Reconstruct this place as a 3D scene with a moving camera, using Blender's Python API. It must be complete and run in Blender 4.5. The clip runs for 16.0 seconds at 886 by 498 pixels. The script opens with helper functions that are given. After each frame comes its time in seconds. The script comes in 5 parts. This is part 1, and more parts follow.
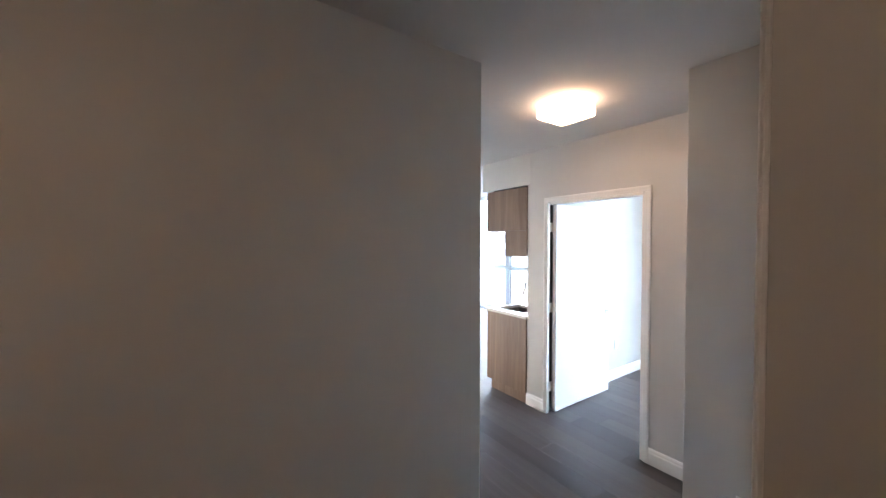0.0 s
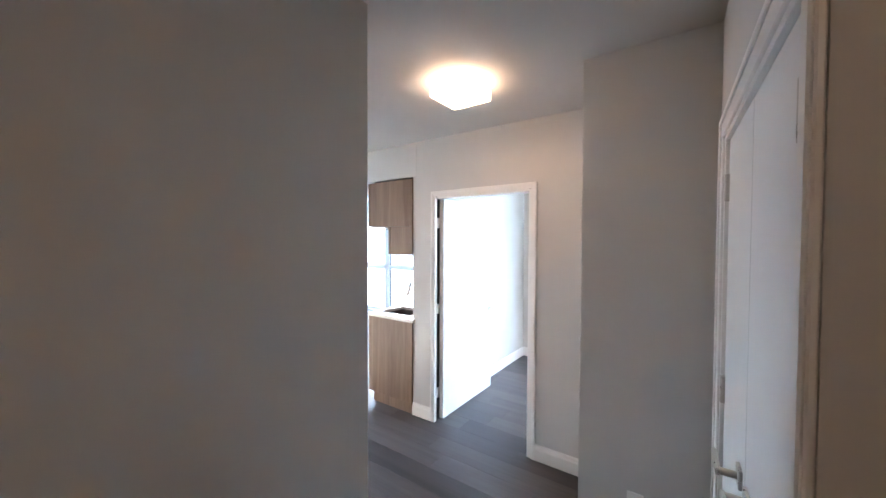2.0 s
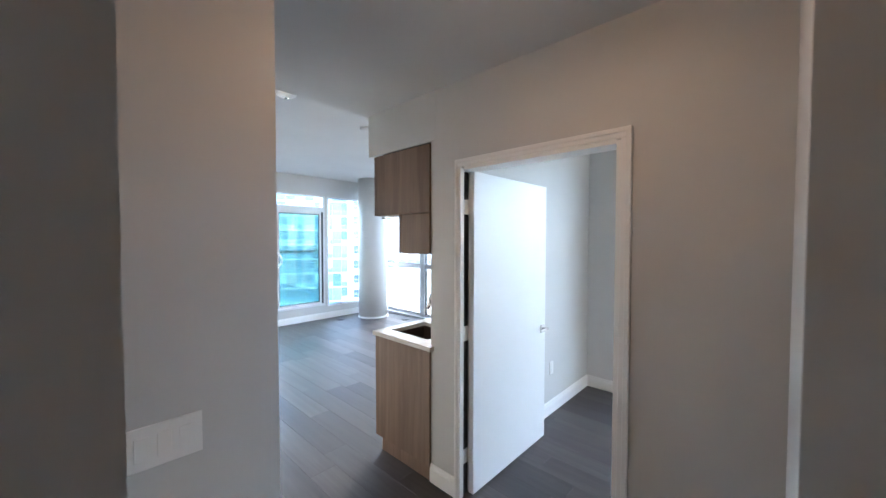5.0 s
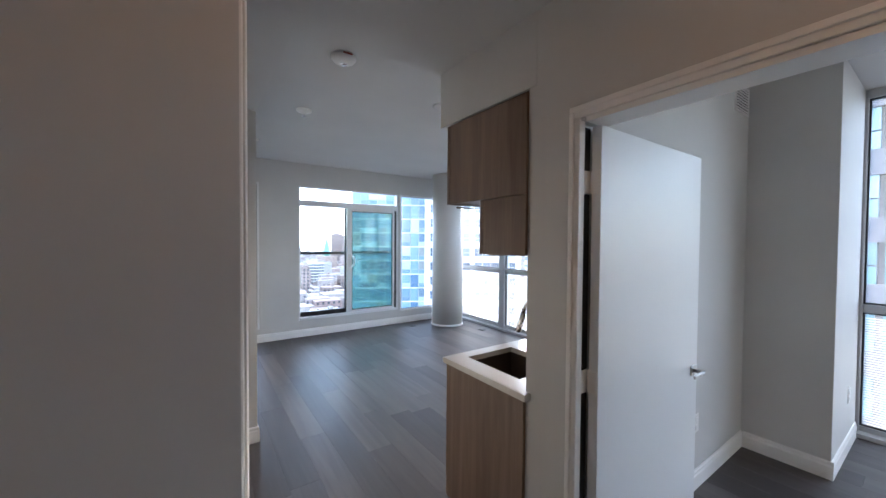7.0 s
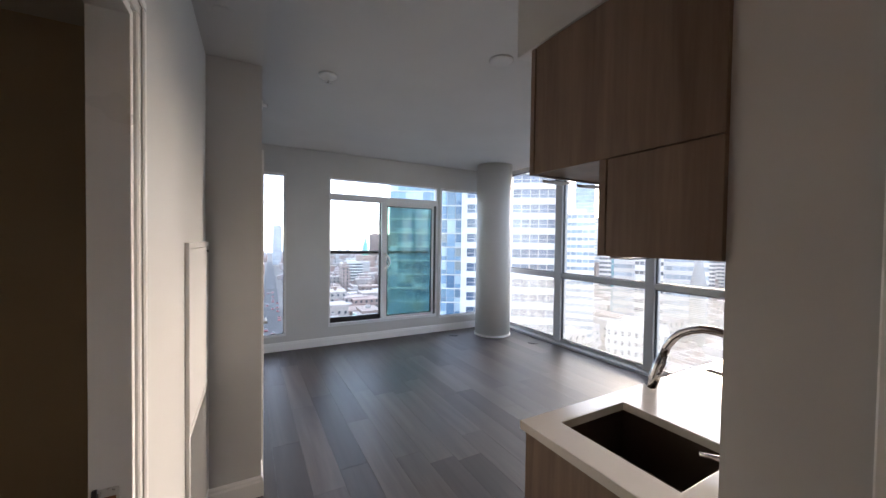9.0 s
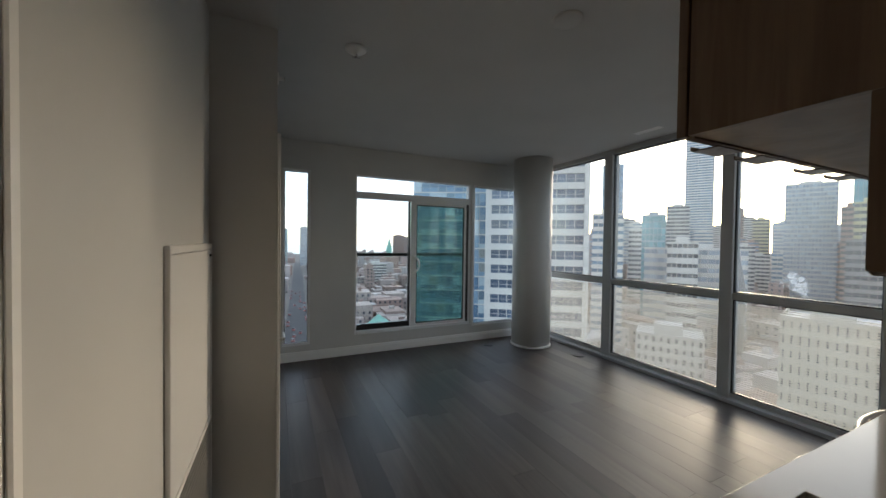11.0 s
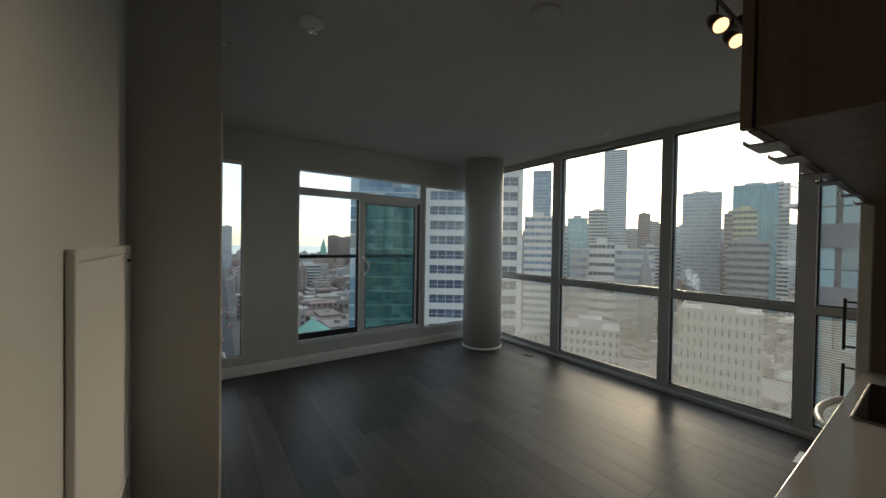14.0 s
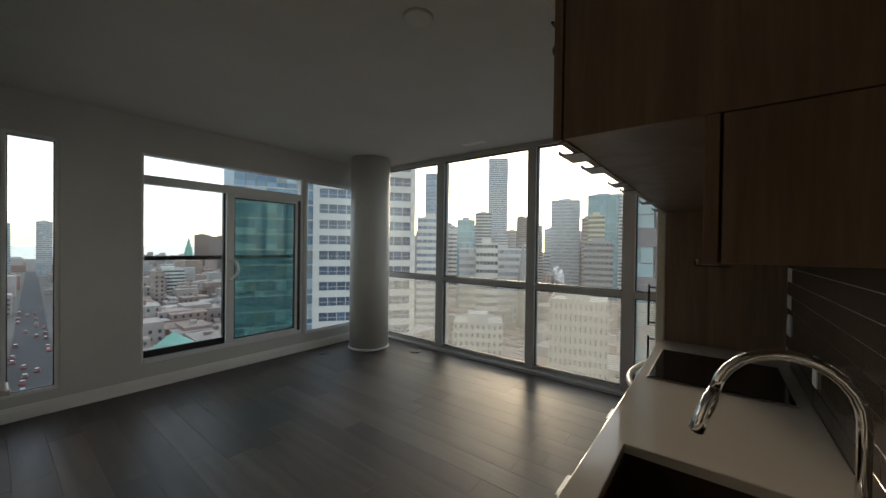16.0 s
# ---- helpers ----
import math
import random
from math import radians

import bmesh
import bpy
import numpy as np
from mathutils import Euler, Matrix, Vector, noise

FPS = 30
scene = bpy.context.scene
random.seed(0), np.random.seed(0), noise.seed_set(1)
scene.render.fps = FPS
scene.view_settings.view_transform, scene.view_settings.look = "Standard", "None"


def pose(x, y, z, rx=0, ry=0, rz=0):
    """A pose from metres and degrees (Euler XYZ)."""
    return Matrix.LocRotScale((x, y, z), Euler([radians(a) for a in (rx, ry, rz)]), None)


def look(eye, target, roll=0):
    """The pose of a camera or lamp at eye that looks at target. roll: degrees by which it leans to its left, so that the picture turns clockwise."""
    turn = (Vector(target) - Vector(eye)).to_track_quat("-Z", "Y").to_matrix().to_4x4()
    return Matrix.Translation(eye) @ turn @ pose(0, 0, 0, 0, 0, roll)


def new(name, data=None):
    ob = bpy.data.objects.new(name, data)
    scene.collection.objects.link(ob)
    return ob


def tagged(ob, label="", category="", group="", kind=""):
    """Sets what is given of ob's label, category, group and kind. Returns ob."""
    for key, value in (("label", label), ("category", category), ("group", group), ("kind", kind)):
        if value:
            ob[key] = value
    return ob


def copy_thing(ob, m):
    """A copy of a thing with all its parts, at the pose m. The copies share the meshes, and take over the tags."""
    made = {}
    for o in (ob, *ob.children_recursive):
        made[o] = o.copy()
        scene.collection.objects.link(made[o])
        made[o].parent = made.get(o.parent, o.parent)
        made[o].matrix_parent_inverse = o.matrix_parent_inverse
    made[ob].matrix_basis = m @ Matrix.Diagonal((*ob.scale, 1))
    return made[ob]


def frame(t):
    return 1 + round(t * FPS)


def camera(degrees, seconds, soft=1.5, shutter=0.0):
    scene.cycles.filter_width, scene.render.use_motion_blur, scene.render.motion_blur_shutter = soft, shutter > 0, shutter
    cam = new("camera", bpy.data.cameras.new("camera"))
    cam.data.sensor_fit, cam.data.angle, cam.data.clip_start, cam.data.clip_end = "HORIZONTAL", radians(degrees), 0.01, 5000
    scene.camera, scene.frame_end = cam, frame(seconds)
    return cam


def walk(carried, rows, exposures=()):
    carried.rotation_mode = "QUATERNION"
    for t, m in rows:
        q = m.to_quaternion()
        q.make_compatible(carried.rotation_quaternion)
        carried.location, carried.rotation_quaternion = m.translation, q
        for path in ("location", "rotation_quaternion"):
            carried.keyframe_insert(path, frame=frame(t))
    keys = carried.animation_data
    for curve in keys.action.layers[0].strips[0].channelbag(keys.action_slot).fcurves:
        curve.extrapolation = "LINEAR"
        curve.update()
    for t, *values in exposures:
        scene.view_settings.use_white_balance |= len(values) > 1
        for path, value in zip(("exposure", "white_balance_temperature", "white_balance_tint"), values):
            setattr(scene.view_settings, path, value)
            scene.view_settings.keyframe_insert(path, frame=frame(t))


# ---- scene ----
cam = camera(102.5, 16.0)
PATH = [
    (0, (-0.033, 0.106, 1.657), (1.11, 1.747, 1.617), 0.1),
    (0.5, (-0.039, 0.216, 1.656), (1.296, 1.703, 1.612), 0.3),
    (1, (-0.017, 0.299, 1.653), (1.488, 1.616, 1.61), 0.3),
    (1.5, (0.06, 0.374, 1.634), (1.663, 1.569, 1.598), 0.2),
    (2, (0.187, 0.428, 1.645), (1.817, 1.585, 1.596), 0.2),
    (2.5, (0.332, 0.487, 1.665), (1.964, 1.641, 1.599), 0.2),
    (3, (0.464, 0.586, 1.619), (2.102, 1.733, 1.579), 0.4),
    (3.5, (0.637, 0.665, 1.626), (2.263, 1.829, 1.579), 0.5),
    (6, (1.312, 1.17, 1.597), (2.62, 2.683, 1.543), 0.2),
    (6.5, (1.402, 1.31, 1.592), (2.642, 2.878, 1.541), 0.5),
    (7, (1.543, 1.507, 1.569), (2.681, 3.151, 1.524), 0.4),
    (7.5, (1.641, 1.694, 1.571), (2.686, 3.398, 1.52), 0.6),
    (8, (1.715, 1.88, 1.559), (2.711, 3.613, 1.509), 0.7),
    (8.5, (1.783, 2.062, 1.553), (2.763, 3.805, 1.508), 0.8),
    (9, (1.843, 2.208, 1.54), (2.81, 3.959, 1.496), 0.8),
    (9.5, (1.913, 2.359, 1.541), (2.828, 4.137, 1.496), 0.6),
    (10, (1.941, 2.476, 1.54), (2.783, 4.29, 1.499), 0.7),
    (12.5, (1.825, 2.873, 1.541), (2.781, 4.629, 1.511), 1.0),
    (13, (1.805, 2.908, 1.549), (2.834, 4.623, 1.516), 0.9),
    (13.5, (1.814, 2.929, 1.546), (2.903, 4.606, 1.514), 0.9),
    (14, (1.832, 2.929, 1.542), (2.985, 4.564, 1.512), 0.9),
    (14.5, (1.84, 2.926, 1.536), (3.075, 4.499, 1.51), 0.9),
    (15, (1.875, 2.914, 1.546), (3.209, 4.404, 1.516), 0.9),
    (15.5, (1.894, 2.893, 1.528), (3.35, 4.264, 1.507), 0.8),
    (16, (1.91, 2.862, 1.53), (3.489, 4.088, 1.51), 0.8),
]
walk(cam, [(t, look(eye, target, roll)) for t, eye, target, roll in PATH],
     exposures=[(0, 5.4, 5050, 11), (2, 5.55, 4950, 11), (3.5, 4.85, 5050, 10), (6, 4.1, 5150, 10), (7, 3.45, 5350, 15), (8, 3.25, 5500, 18),
                (9.5, 2.65, 5900, 18), (10, 2.3, 5950, 16), (12.5, 1.05, 6250, 6), (14, 1.0, 6300, 6), (16, 1.35, 6550, 9)])

# ---- light and sky ----
SUN_BEARING, SUN_HEIGHT = 64.0, 12.0
CLOUD = (4.9, 5.05, 5.3)
world = bpy.data.worlds.new("world")
scene.world = world
world.use_nodes = True
wn, wl = world.node_tree.nodes, world.node_tree.links
wn.clear()
sky = wn.new("ShaderNodeTexSky")
sky.sky_type, sky.sun_disc = "NISHITA", False
sky.sun_elevation, sky.sun_rotation = radians(SUN_HEIGHT), radians(SUN_BEARING)
sky.air_density, sky.dust_density, sky.ozone_density = 0.9, 0.9, 1.3
back = wn.new("ShaderNodeBackground")
back.inputs["Strength"].default_value = 0.15
wo = wn.new("ShaderNodeOutputWorld")
# thin high cloud over the whole sky
wco = wn.new("ShaderNodeTexCoord")
wmp = wn.new("ShaderNodeMapping")
wmp.inputs["Scale"].default_value = (1.0, 1.0, 5.0)
wns = wn.new("ShaderNodeTexNoise")
wns.inputs["Scale"].default_value, wns.inputs["Detail"].default_value = 2.2, 6.0
wrp = wn.new("ShaderNodeMapRange")
wrp.inputs["From Min"].default_value, wrp.inputs["From Max"].default_value = 0.35, 0.65
wrp.inputs["To Min"].default_value, wrp.inputs["To Max"].default_value = 0.25, 0.6
wmx = wn.new("ShaderNodeMix")
wmx.data_type = "RGBA"
wmx.inputs[7].default_value = (*CLOUD, 1)
wl.new(wco.outputs["Generated"], wmp.inputs[0])
wl.new(wmp.outputs[0], wns.inputs["Vector"])
wl.new(wns.outputs[0], wrp.inputs[0])
wl.new(wrp.outputs[0], wmx.inputs[0])
wl.new(sky.outputs[0], wmx.inputs[6])
wl.new(wmx.outputs[2], back.inputs[0])
wl.new(back.outputs[0], wo.inputs[0])

sun = new("sun", bpy.data.lights.new("sun", "SUN"))
sun.data.energy, sun.data.angle, sun.data.color = 0.6, radians(12), (1.0, 0.78, 0.52)
sb, se = radians(SUN_BEARING), radians(SUN_HEIGHT)
sun.matrix_world = look((200 * math.sin(sb) * math.cos(se), 200 * math.cos(sb) * math.cos(se), 200 * math.sin(se)), (0, 0, 0))


# ---- materials ----
def shader(name):
    m = bpy.data.materials.new(name)
    m.use_nodes = True
    nt = m.node_tree
    return m, nt, nt.nodes["Principled BSDF"]


def node(nt, kind, **sockets):
    n = nt.nodes.new(kind)
    for key, value in sockets.items():
        n.inputs[key.replace("_", " ")].default_value = value
    return n


def ramp(nt, fac, stops):
    r = nt.nodes.new("ShaderNodeValToRGB")
    el = r.color_ramp.elements
    while len(el) < len(stops):
        el.new(0.5)
    for e, (at, col) in zip(el, stops):
        e.position, e.color = at, (*col, 1)
    nt.links.new(fac, r.inputs[0])
    return r


def mapped(nt, scale):
    tc = nt.nodes.new("ShaderNodeTexCoord")
    mp = nt.nodes.new("ShaderNodeMapping")
    mp.inputs["Scale"].default_value = scale
    nt.links.new(tc.outputs["Object"], mp.inputs[0])
    return mp.outputs[0]


def bumped(nt, bsdf, height, strength, distance):
    b = node(nt, "ShaderNodeBump", Strength=strength, Distance=distance)
    nt.links.new(height, b.inputs["Height"])
    nt.links.new(b.outputs[0], bsdf.inputs["Normal"])


def painted(name, col, rough=0.55, grain=220.0, relief=0.05, spread=0.04):
    """Rolled paint: faint stipple and slow patches."""
    m, nt, b = shader(name)
    v = mapped(nt, (1, 1, 1))
    slow = node(nt, "ShaderNodeTexNoise", Scale=1.7, Detail=4.0)
    fine = node(nt, "ShaderNodeTexNoise", Scale=grain, Detail=3.0)
    for n in (slow, fine):
        nt.links.new(v, n.inputs["Vector"])
    lo = tuple(max(0, c * (1 - spread)) for c in col)
    hi = tuple(min(1, c * (1 + spread)) for c in col)
    r = ramp(nt, slow.outputs[0], [(0.3, lo), (0.7, hi)])
    nt.links.new(r.outputs[0], b.inputs["Base Color"])
    rr = ramp(nt, slow.outputs[0], [(0.3, (rough - 0.06,) * 3), (0.7, (rough + 0.06,) * 3)])
    nt.links.new(rr.outputs[0], b.inputs["Roughness"])
    bumped(nt, b, fine.outputs[0], relief, 0.002)
    return m


def grained(name, dark, light, along, rough, random_shift=True, relief=0.12, gloss=0.4):
    """Wood grain drawn out along one axis; each object gets a shade of its own."""
    m, nt, b = shader(name)
    sc = {"x": (1.3, 22, 22), "y": (22, 1.3, 22), "z": (22, 22, 1.3)}[along]
    tc = nt.nodes.new("ShaderNodeTexCoord")
    info = nt.nodes.new("ShaderNodeObjectInfo")
    off = node(nt, "ShaderNodeVectorMath")
    off.operation = "MULTIPLY_ADD"
    off.inputs[1].default_value = (1, 1, 1)
    sca = node(nt, "ShaderNodeVectorMath")
    sca.operation = "SCALE"
    sca.inputs[0].default_value = (37, 53, 71)
    nt.links.new(info.outputs["Random"], sca.inputs["Scale"])
    nt.links.new(tc.outputs["Object"], off.inputs[0])
    nt.links.new(sca.outputs[0], off.inputs[2])
    mp = nt.nodes.new("ShaderNodeMapping")
    mp.inputs["Scale"].default_value = sc
    nt.links.new(off.outputs[0], mp.inputs[0])
    fine = node(nt, "ShaderNodeTexNoise", Scale=2.2, Detail=8.0, Roughness=0.62, Distortion=0.5)
    wide = node(nt, "ShaderNodeTexNoise", Scale=0.35, Detail=3.0, Distortion=1.2)
    for n in (fine, wide):
        nt.links.new(mp.outputs[0], n.inputs["Vector"])
    mix = node(nt, "ShaderNodeMath")
    mix.operation = "MULTIPLY_ADD"
    mix.inputs[1].default_value = 0.55
    nt.links.new(wide.outputs[0], mix.inputs[0])
    half = node(nt, "ShaderNodeMath")
    half.operation = "MULTIPLY"
    half.inputs[1].default_value = 0.45
    nt.links.new(fine.outputs[0], half.inputs[0])
    nt.links.new(half.outputs[0], mix.inputs[2])
    mid = tuple((p + q) / 2 for p, q in zip(dark, light))
    r = ramp(nt, mix.outputs[0], [(0.32, dark), (0.5, mid), (0.68, light)])
    hsv = node(nt, "ShaderNodeHueSaturation")
    nt.links.new(r.outputs[0], hsv.inputs["Color"])
    if random_shift:
        val = node(nt, "ShaderNodeMapRange")
        val.inputs["To Min"].default_value, val.inputs["To Max"].default_value = 0.62, 1.38
        nt.links.new(info.outputs["Random"], val.inputs[0])
        nt.links.new(val.outputs[0], hsv.inputs["Value"])
    nt.links.new(hsv.outputs[0], b.inputs["Base Color"])
    rr = ramp(nt, fine.outputs[0], [(0.3, (rough - 0.05,) * 3), (0.7, (rough + 0.08,) * 3)])
    nt.links.new(rr.outputs[0], b.inputs["Roughness"])
    b.inputs["Specular IOR Level"].default_value = gloss
    bumped(nt, b, fine.outputs[0], relief, 0.001)
    return m


def metal(name, col, rough, metallic=1.0):
    m, nt, b = shader(name)
    v = mapped(nt, (1, 1, 1))
    n = node(nt, "ShaderNodeTexNoise", Scale=60.0, Detail=4.0)
    nt.links.new(v, n.inputs["Vector"])
    r = ramp(nt, n.outputs[0], [(0.3, (max(0.02, rough - 0.05),) * 3), (0.7, (rough + 0.07,) * 3)])
    nt.links.new(r.outputs[0], b.inputs["Roughness"])
    b.inputs["Base Color"].default_value, b.inputs["Metallic"].default_value = (*col, 1), metallic
    return m


def glazing(name, tint, gloss=0.06, veil=0.0, film_col=(0.85, 0.83, 0.78)):
    """Clear pane: a tinted see-through sheet with a faint mirror and a translucent veil that stands in for haze."""
    m, nt, b = shader(name)
    nt.nodes.remove(b)
    tr = nt.nodes.new("ShaderNodeBsdfTransparent")
    tr.inputs[0].default_value = (*tint, 1)
    gl = nt.nodes.new("ShaderNodeBsdfGlossy")
    gl.inputs["Roughness"].default_value = 0.01
    lw = node(nt, "ShaderNodeLayerWeight", Blend=0.5)
    po = node(nt, "ShaderNodeMath")
    po.operation = "POWER"
    po.inputs[1].default_value = 4.0
    nt.links.new(lw.outputs["Facing"], po.inputs[0])
    fr = node(nt, "ShaderNodeMath")
    fr.operation = "MULTIPLY_ADD"
    fr.inputs[1].default_value, fr.inputs[2].default_value = 0.7, gloss * 0.5
    nt.links.new(po.outputs[0], fr.inputs[0])
    mx = nt.nodes.new("ShaderNodeMixShader")
    nt.links.new(fr.outputs[0], mx.inputs[0])
    tl = nt.nodes.new("ShaderNodeBsdfTranslucent")
    tl.inputs[0].default_value = (*film_col, 1)
    film = node(nt, "ShaderNodeMixShader", Fac=veil)
    nt.links.new(tr.outputs[0], film.inputs[1])
    nt.links.new(tl.outputs[0], film.inputs[2])
    nt.links.new(film.outputs[0], mx.inputs[1])
    nt.links.new(gl.outputs[0], mx.inputs[2])
    nt.links.new(mx.outputs[0], nt.nodes["Material Output"].inputs[0])
    return m


def frosted(name):
    """Ceramic print on glass: white, half see-through."""
    m, nt, b = shader(name)
    nt.nodes.remove(b)
    tr = nt.nodes.new("ShaderNodeBsdfTransparent")
    tl = nt.nodes.new("ShaderNodeBsdfTranslucent")
    df = nt.nodes.new("ShaderNodeBsdfDiffuse")
    tl.inputs[0].default_value = df.inputs[0].default_value = (0.80, 0.76, 0.66, 1)
    m1 = node(nt, "ShaderNodeMixShader", Fac=0.3)
    nt.links.new(tl.outputs[0], m1.inputs[1])
    nt.links.new(df.outputs[0], m1.inputs[2])
    m2 = node(nt, "ShaderNodeMixShader", Fac=0.52)
    nt.links.new(tr.outputs[0], m2.inputs[1])
    nt.links.new(m1.outputs[0], m2.inputs[2])
    nt.links.new(m2.outputs[0], nt.nodes["Material Output"].inputs[0])
    return m


def glow(name, col, power):
    m, nt, b = shader(name)
    b.inputs["Base Color"].default_value = (0.9, 0.88, 0.85, 1)
    b.inputs["Emission Color"].default_value = (*col, 1)
    b.inputs["Emission Strength"].default_value = power
    return m


def masonry(name, cols, rough=0.8, scale=0.06):
    """Far facades: weathered, each island or object a little different."""
    m, nt, b = shader(name)
    v = mapped(nt, (1, 1, 1))
    n = node(nt, "ShaderNodeTexNoise", Scale=scale, Detail=6.0)
    nt.links.new(v, n.inputs["Vector"])
    geo = nt.nodes.new("ShaderNodeNewGeometry")
    r = ramp(nt, geo.outputs["Random Per Island"], [(i / max(1, len(cols) - 1), c) for i, c in enumerate(cols)])
    mx = node(nt, "ShaderNodeMix")
    mx.data_type, mx.blend_type = "RGBA", "MULTIPLY"
    mx.inputs[0].default_value = 1.0
    g = ramp(nt, n.outputs[0], [(0.3, (0.75, 0.75, 0.75)), (0.7, (1.0, 1.0, 1.0))])
    nt.links.new(r.outputs[0], mx.inputs[6])
    nt.links.new(g.outputs[0], mx.inputs[7])
    nt.links.new(mx.outputs[2], b.inputs["Base Color"])
    b.inputs["Roughness"].default_value = rough
    return m


WALL = painted("wall_paint", (0.565, 0.56, 0.545))
CEIL = painted("ceiling_paint", (0.545, 0.54, 0.53), rough=0.8, grain=120, relief=0.15)
TRIM = painted("trim_paint", (0.82, 0.81, 0.79), rough=0.32, relief=0.02, spread=0.02)
DOORP = painted("door_paint", (0.8, 0.81, 0.81), rough=0.36, grain=90, relief=0.03, spread=0.02)
PLANK = grained("oak_plank", (0.054, 0.045, 0.041), (0.103, 0.087, 0.080), "y", 0.41, relief=0.04, gloss=0.36)
JOINT = painted("floor_joint", (0.02, 0.018, 0.017), rough=0.7)
OAK = grained("cabinet_oak", (0.125, 0.079, 0.052), (0.245, 0.172, 0.120), "z", 0.45, random_shift=False)
QUARTZ = painted("quartz", (0.60, 0.57, 0.52), rough=0.12, grain=400, relief=0.0, spread=0.03)
SINK = metal("sink_bronze", (0.085, 0.062, 0.048), 0.42, 0.6)
CHROME = metal("chrome", (0.75, 0.75, 0.76), 0.10)
STEEL = metal("brushed_steel", (0.55, 0.53, 0.50), 0.3)
ALU = painted("window_aluminium", (0.42, 0.43, 0.44), rough=0.4, relief=0.0)
WALU = painted("white_window_frame", (0.74, 0.75, 0.76), rough=0.35, relief=0.0)
BLACK = painted("black_metal", (0.015, 0.015, 0.016), rough=0.4, relief=0.0)
CERAN = painted("black_glass", (0.008, 0.008, 0.009), rough=0.08, relief=0.0)
TILE = painted("glazed_tile", (0.045, 0.036, 0.031), rough=0.15, grain=30, relief=0.02)
GROUT = painted("grout", (0.6, 0.58, 0.54), rough=0.8)
GLASS = glazing("clear_glass", (0.96, 0.98, 0.97))
# translucent veil put into the panes stands in for outdoor haze and glare
VEILED = glazing("haze_veil_glass", (0.96, 0.97, 0.95), veil=0.05)
# faint teal veil lowers the contrast in place of pane reflections
TEAL = glazing("tinted_glass", (0.67, 0.77, 0.745), veil=0.02, film_col=(0.32, 0.60, 0.57))
FRIT = frosted("frit_print")
PLASTIC = painted("white_plastic", (0.8, 0.79, 0.77), rough=0.4, relief=0.0)
LAMP = glow("lamp_glass", (1.0, 0.56, 0.26), 0.45)
BULB = glow("spot_bulb", (1.0, 0.60, 0.30), 1.0)
CREAM = painted("cream_enamel", (0.66, 0.62, 0.53), rough=0.3, relief=0.01)
# beige tint of the bathroom walls stands in for warm dim light
WARM_TINT = painted("warm_tinted_wall", (0.44, 0.36, 0.25), rough=0.6)
COPPER = metal("copper_brown", (0.25, 0.12, 0.06), 0.5)
REDP = painted("red_print", (0.30, 0.06, 0.04), rough=0.5, relief=0.0)
BRONZE = metal("dark_bronze", (0.10, 0.075, 0.055), 0.35)
NEARBLACK = painted("dark_slot", (0.03, 0.03, 0.03), rough=0.6)


# ---- mesh helpers ----
def box(bm, x0, y0, z0, x1, y1, z1, bevel=0.0, segs=1):
    r = bmesh.ops.create_cube(bm, size=1.0)
    vs = r["verts"]
    for v in vs:
        v.co = Vector((x0 + (v.co.x + 0.5) * (x1 - x0), y0 + (v.co.y + 0.5) * (y1 - y0), z0 + (v.co.z + 0.5) * (z1 - z0)))
    if bevel > 0:
        es = list({e for v in vs for e in v.link_edges})
        bmesh.ops.bevel(bm, geom=es, offset=bevel, segments=segs, profile=0.5, affect="EDGES")
    return bm


def slab(*a, bevel=0.0, segs=1):
    return box(bmesh.new(), *a, bevel=bevel, segs=segs)


def slabs(rows, bevel=0.0):
    bm = bmesh.new()
    for r in rows:
        box(bm, *r, bevel=bevel)
    return bm


def tube(bm, pts, radii, sides=16, cap=True):
    """A pipe through points, with a radius at each."""
    if not isinstance(radii, (list, tuple)):
        radii = [radii] * len(pts)
    pts = [Vector(p) for p in pts]
    rings, side = [], None
    for i, p in enumerate(pts):
        d = (pts[min(i + 1, len(pts) - 1)] - pts[max(i - 1, 0)]).normalized()
        if side is None:
            side = d.cross(Vector((0, 0, 1)))
            if side.length < 0.01:
                side = Vector((1, 0, 0))
        side = (side - d * side.dot(d)).normalized()
        up = d.cross(side)
        rings.append([bm.verts.new(p + radii[i] * (math.cos(a) * side + math.sin(a) * up))
                      for a in (2 * math.pi * k / sides for k in range(sides))])
    for a, b in zip(rings, rings[1:]):
        for k in range(sides):
            f = bm.faces.new((a[k], a[(k + 1) % sides], b[(k + 1) % sides], b[k]))
            f.smooth = True
    if cap:
        bm.faces.new(rings[0][::-1])
        bm.faces.new(rings[-1])
    return bm


def lathe(bm, cx, cy, prof, sides=48):
    """Turned shape round an upright axis: rows of radius and height."""
    rings = [[bm.verts.new((cx + r * math.cos(2 * math.pi * k / sides), cy + r * math.sin(2 * math.pi * k / sides), z))
              for k in range(sides)] for r, z in prof]
    for a, b in zip(rings, rings[1:]):
        for k in range(sides):
            f = bm.faces.new((a[k], a[(k + 1) % sides], b[(k + 1) % sides], b[k]))
            f.smooth = True
    bm.faces.new(rings[0][::-1])
    bm.faces.new(rings[-1])
    return bm


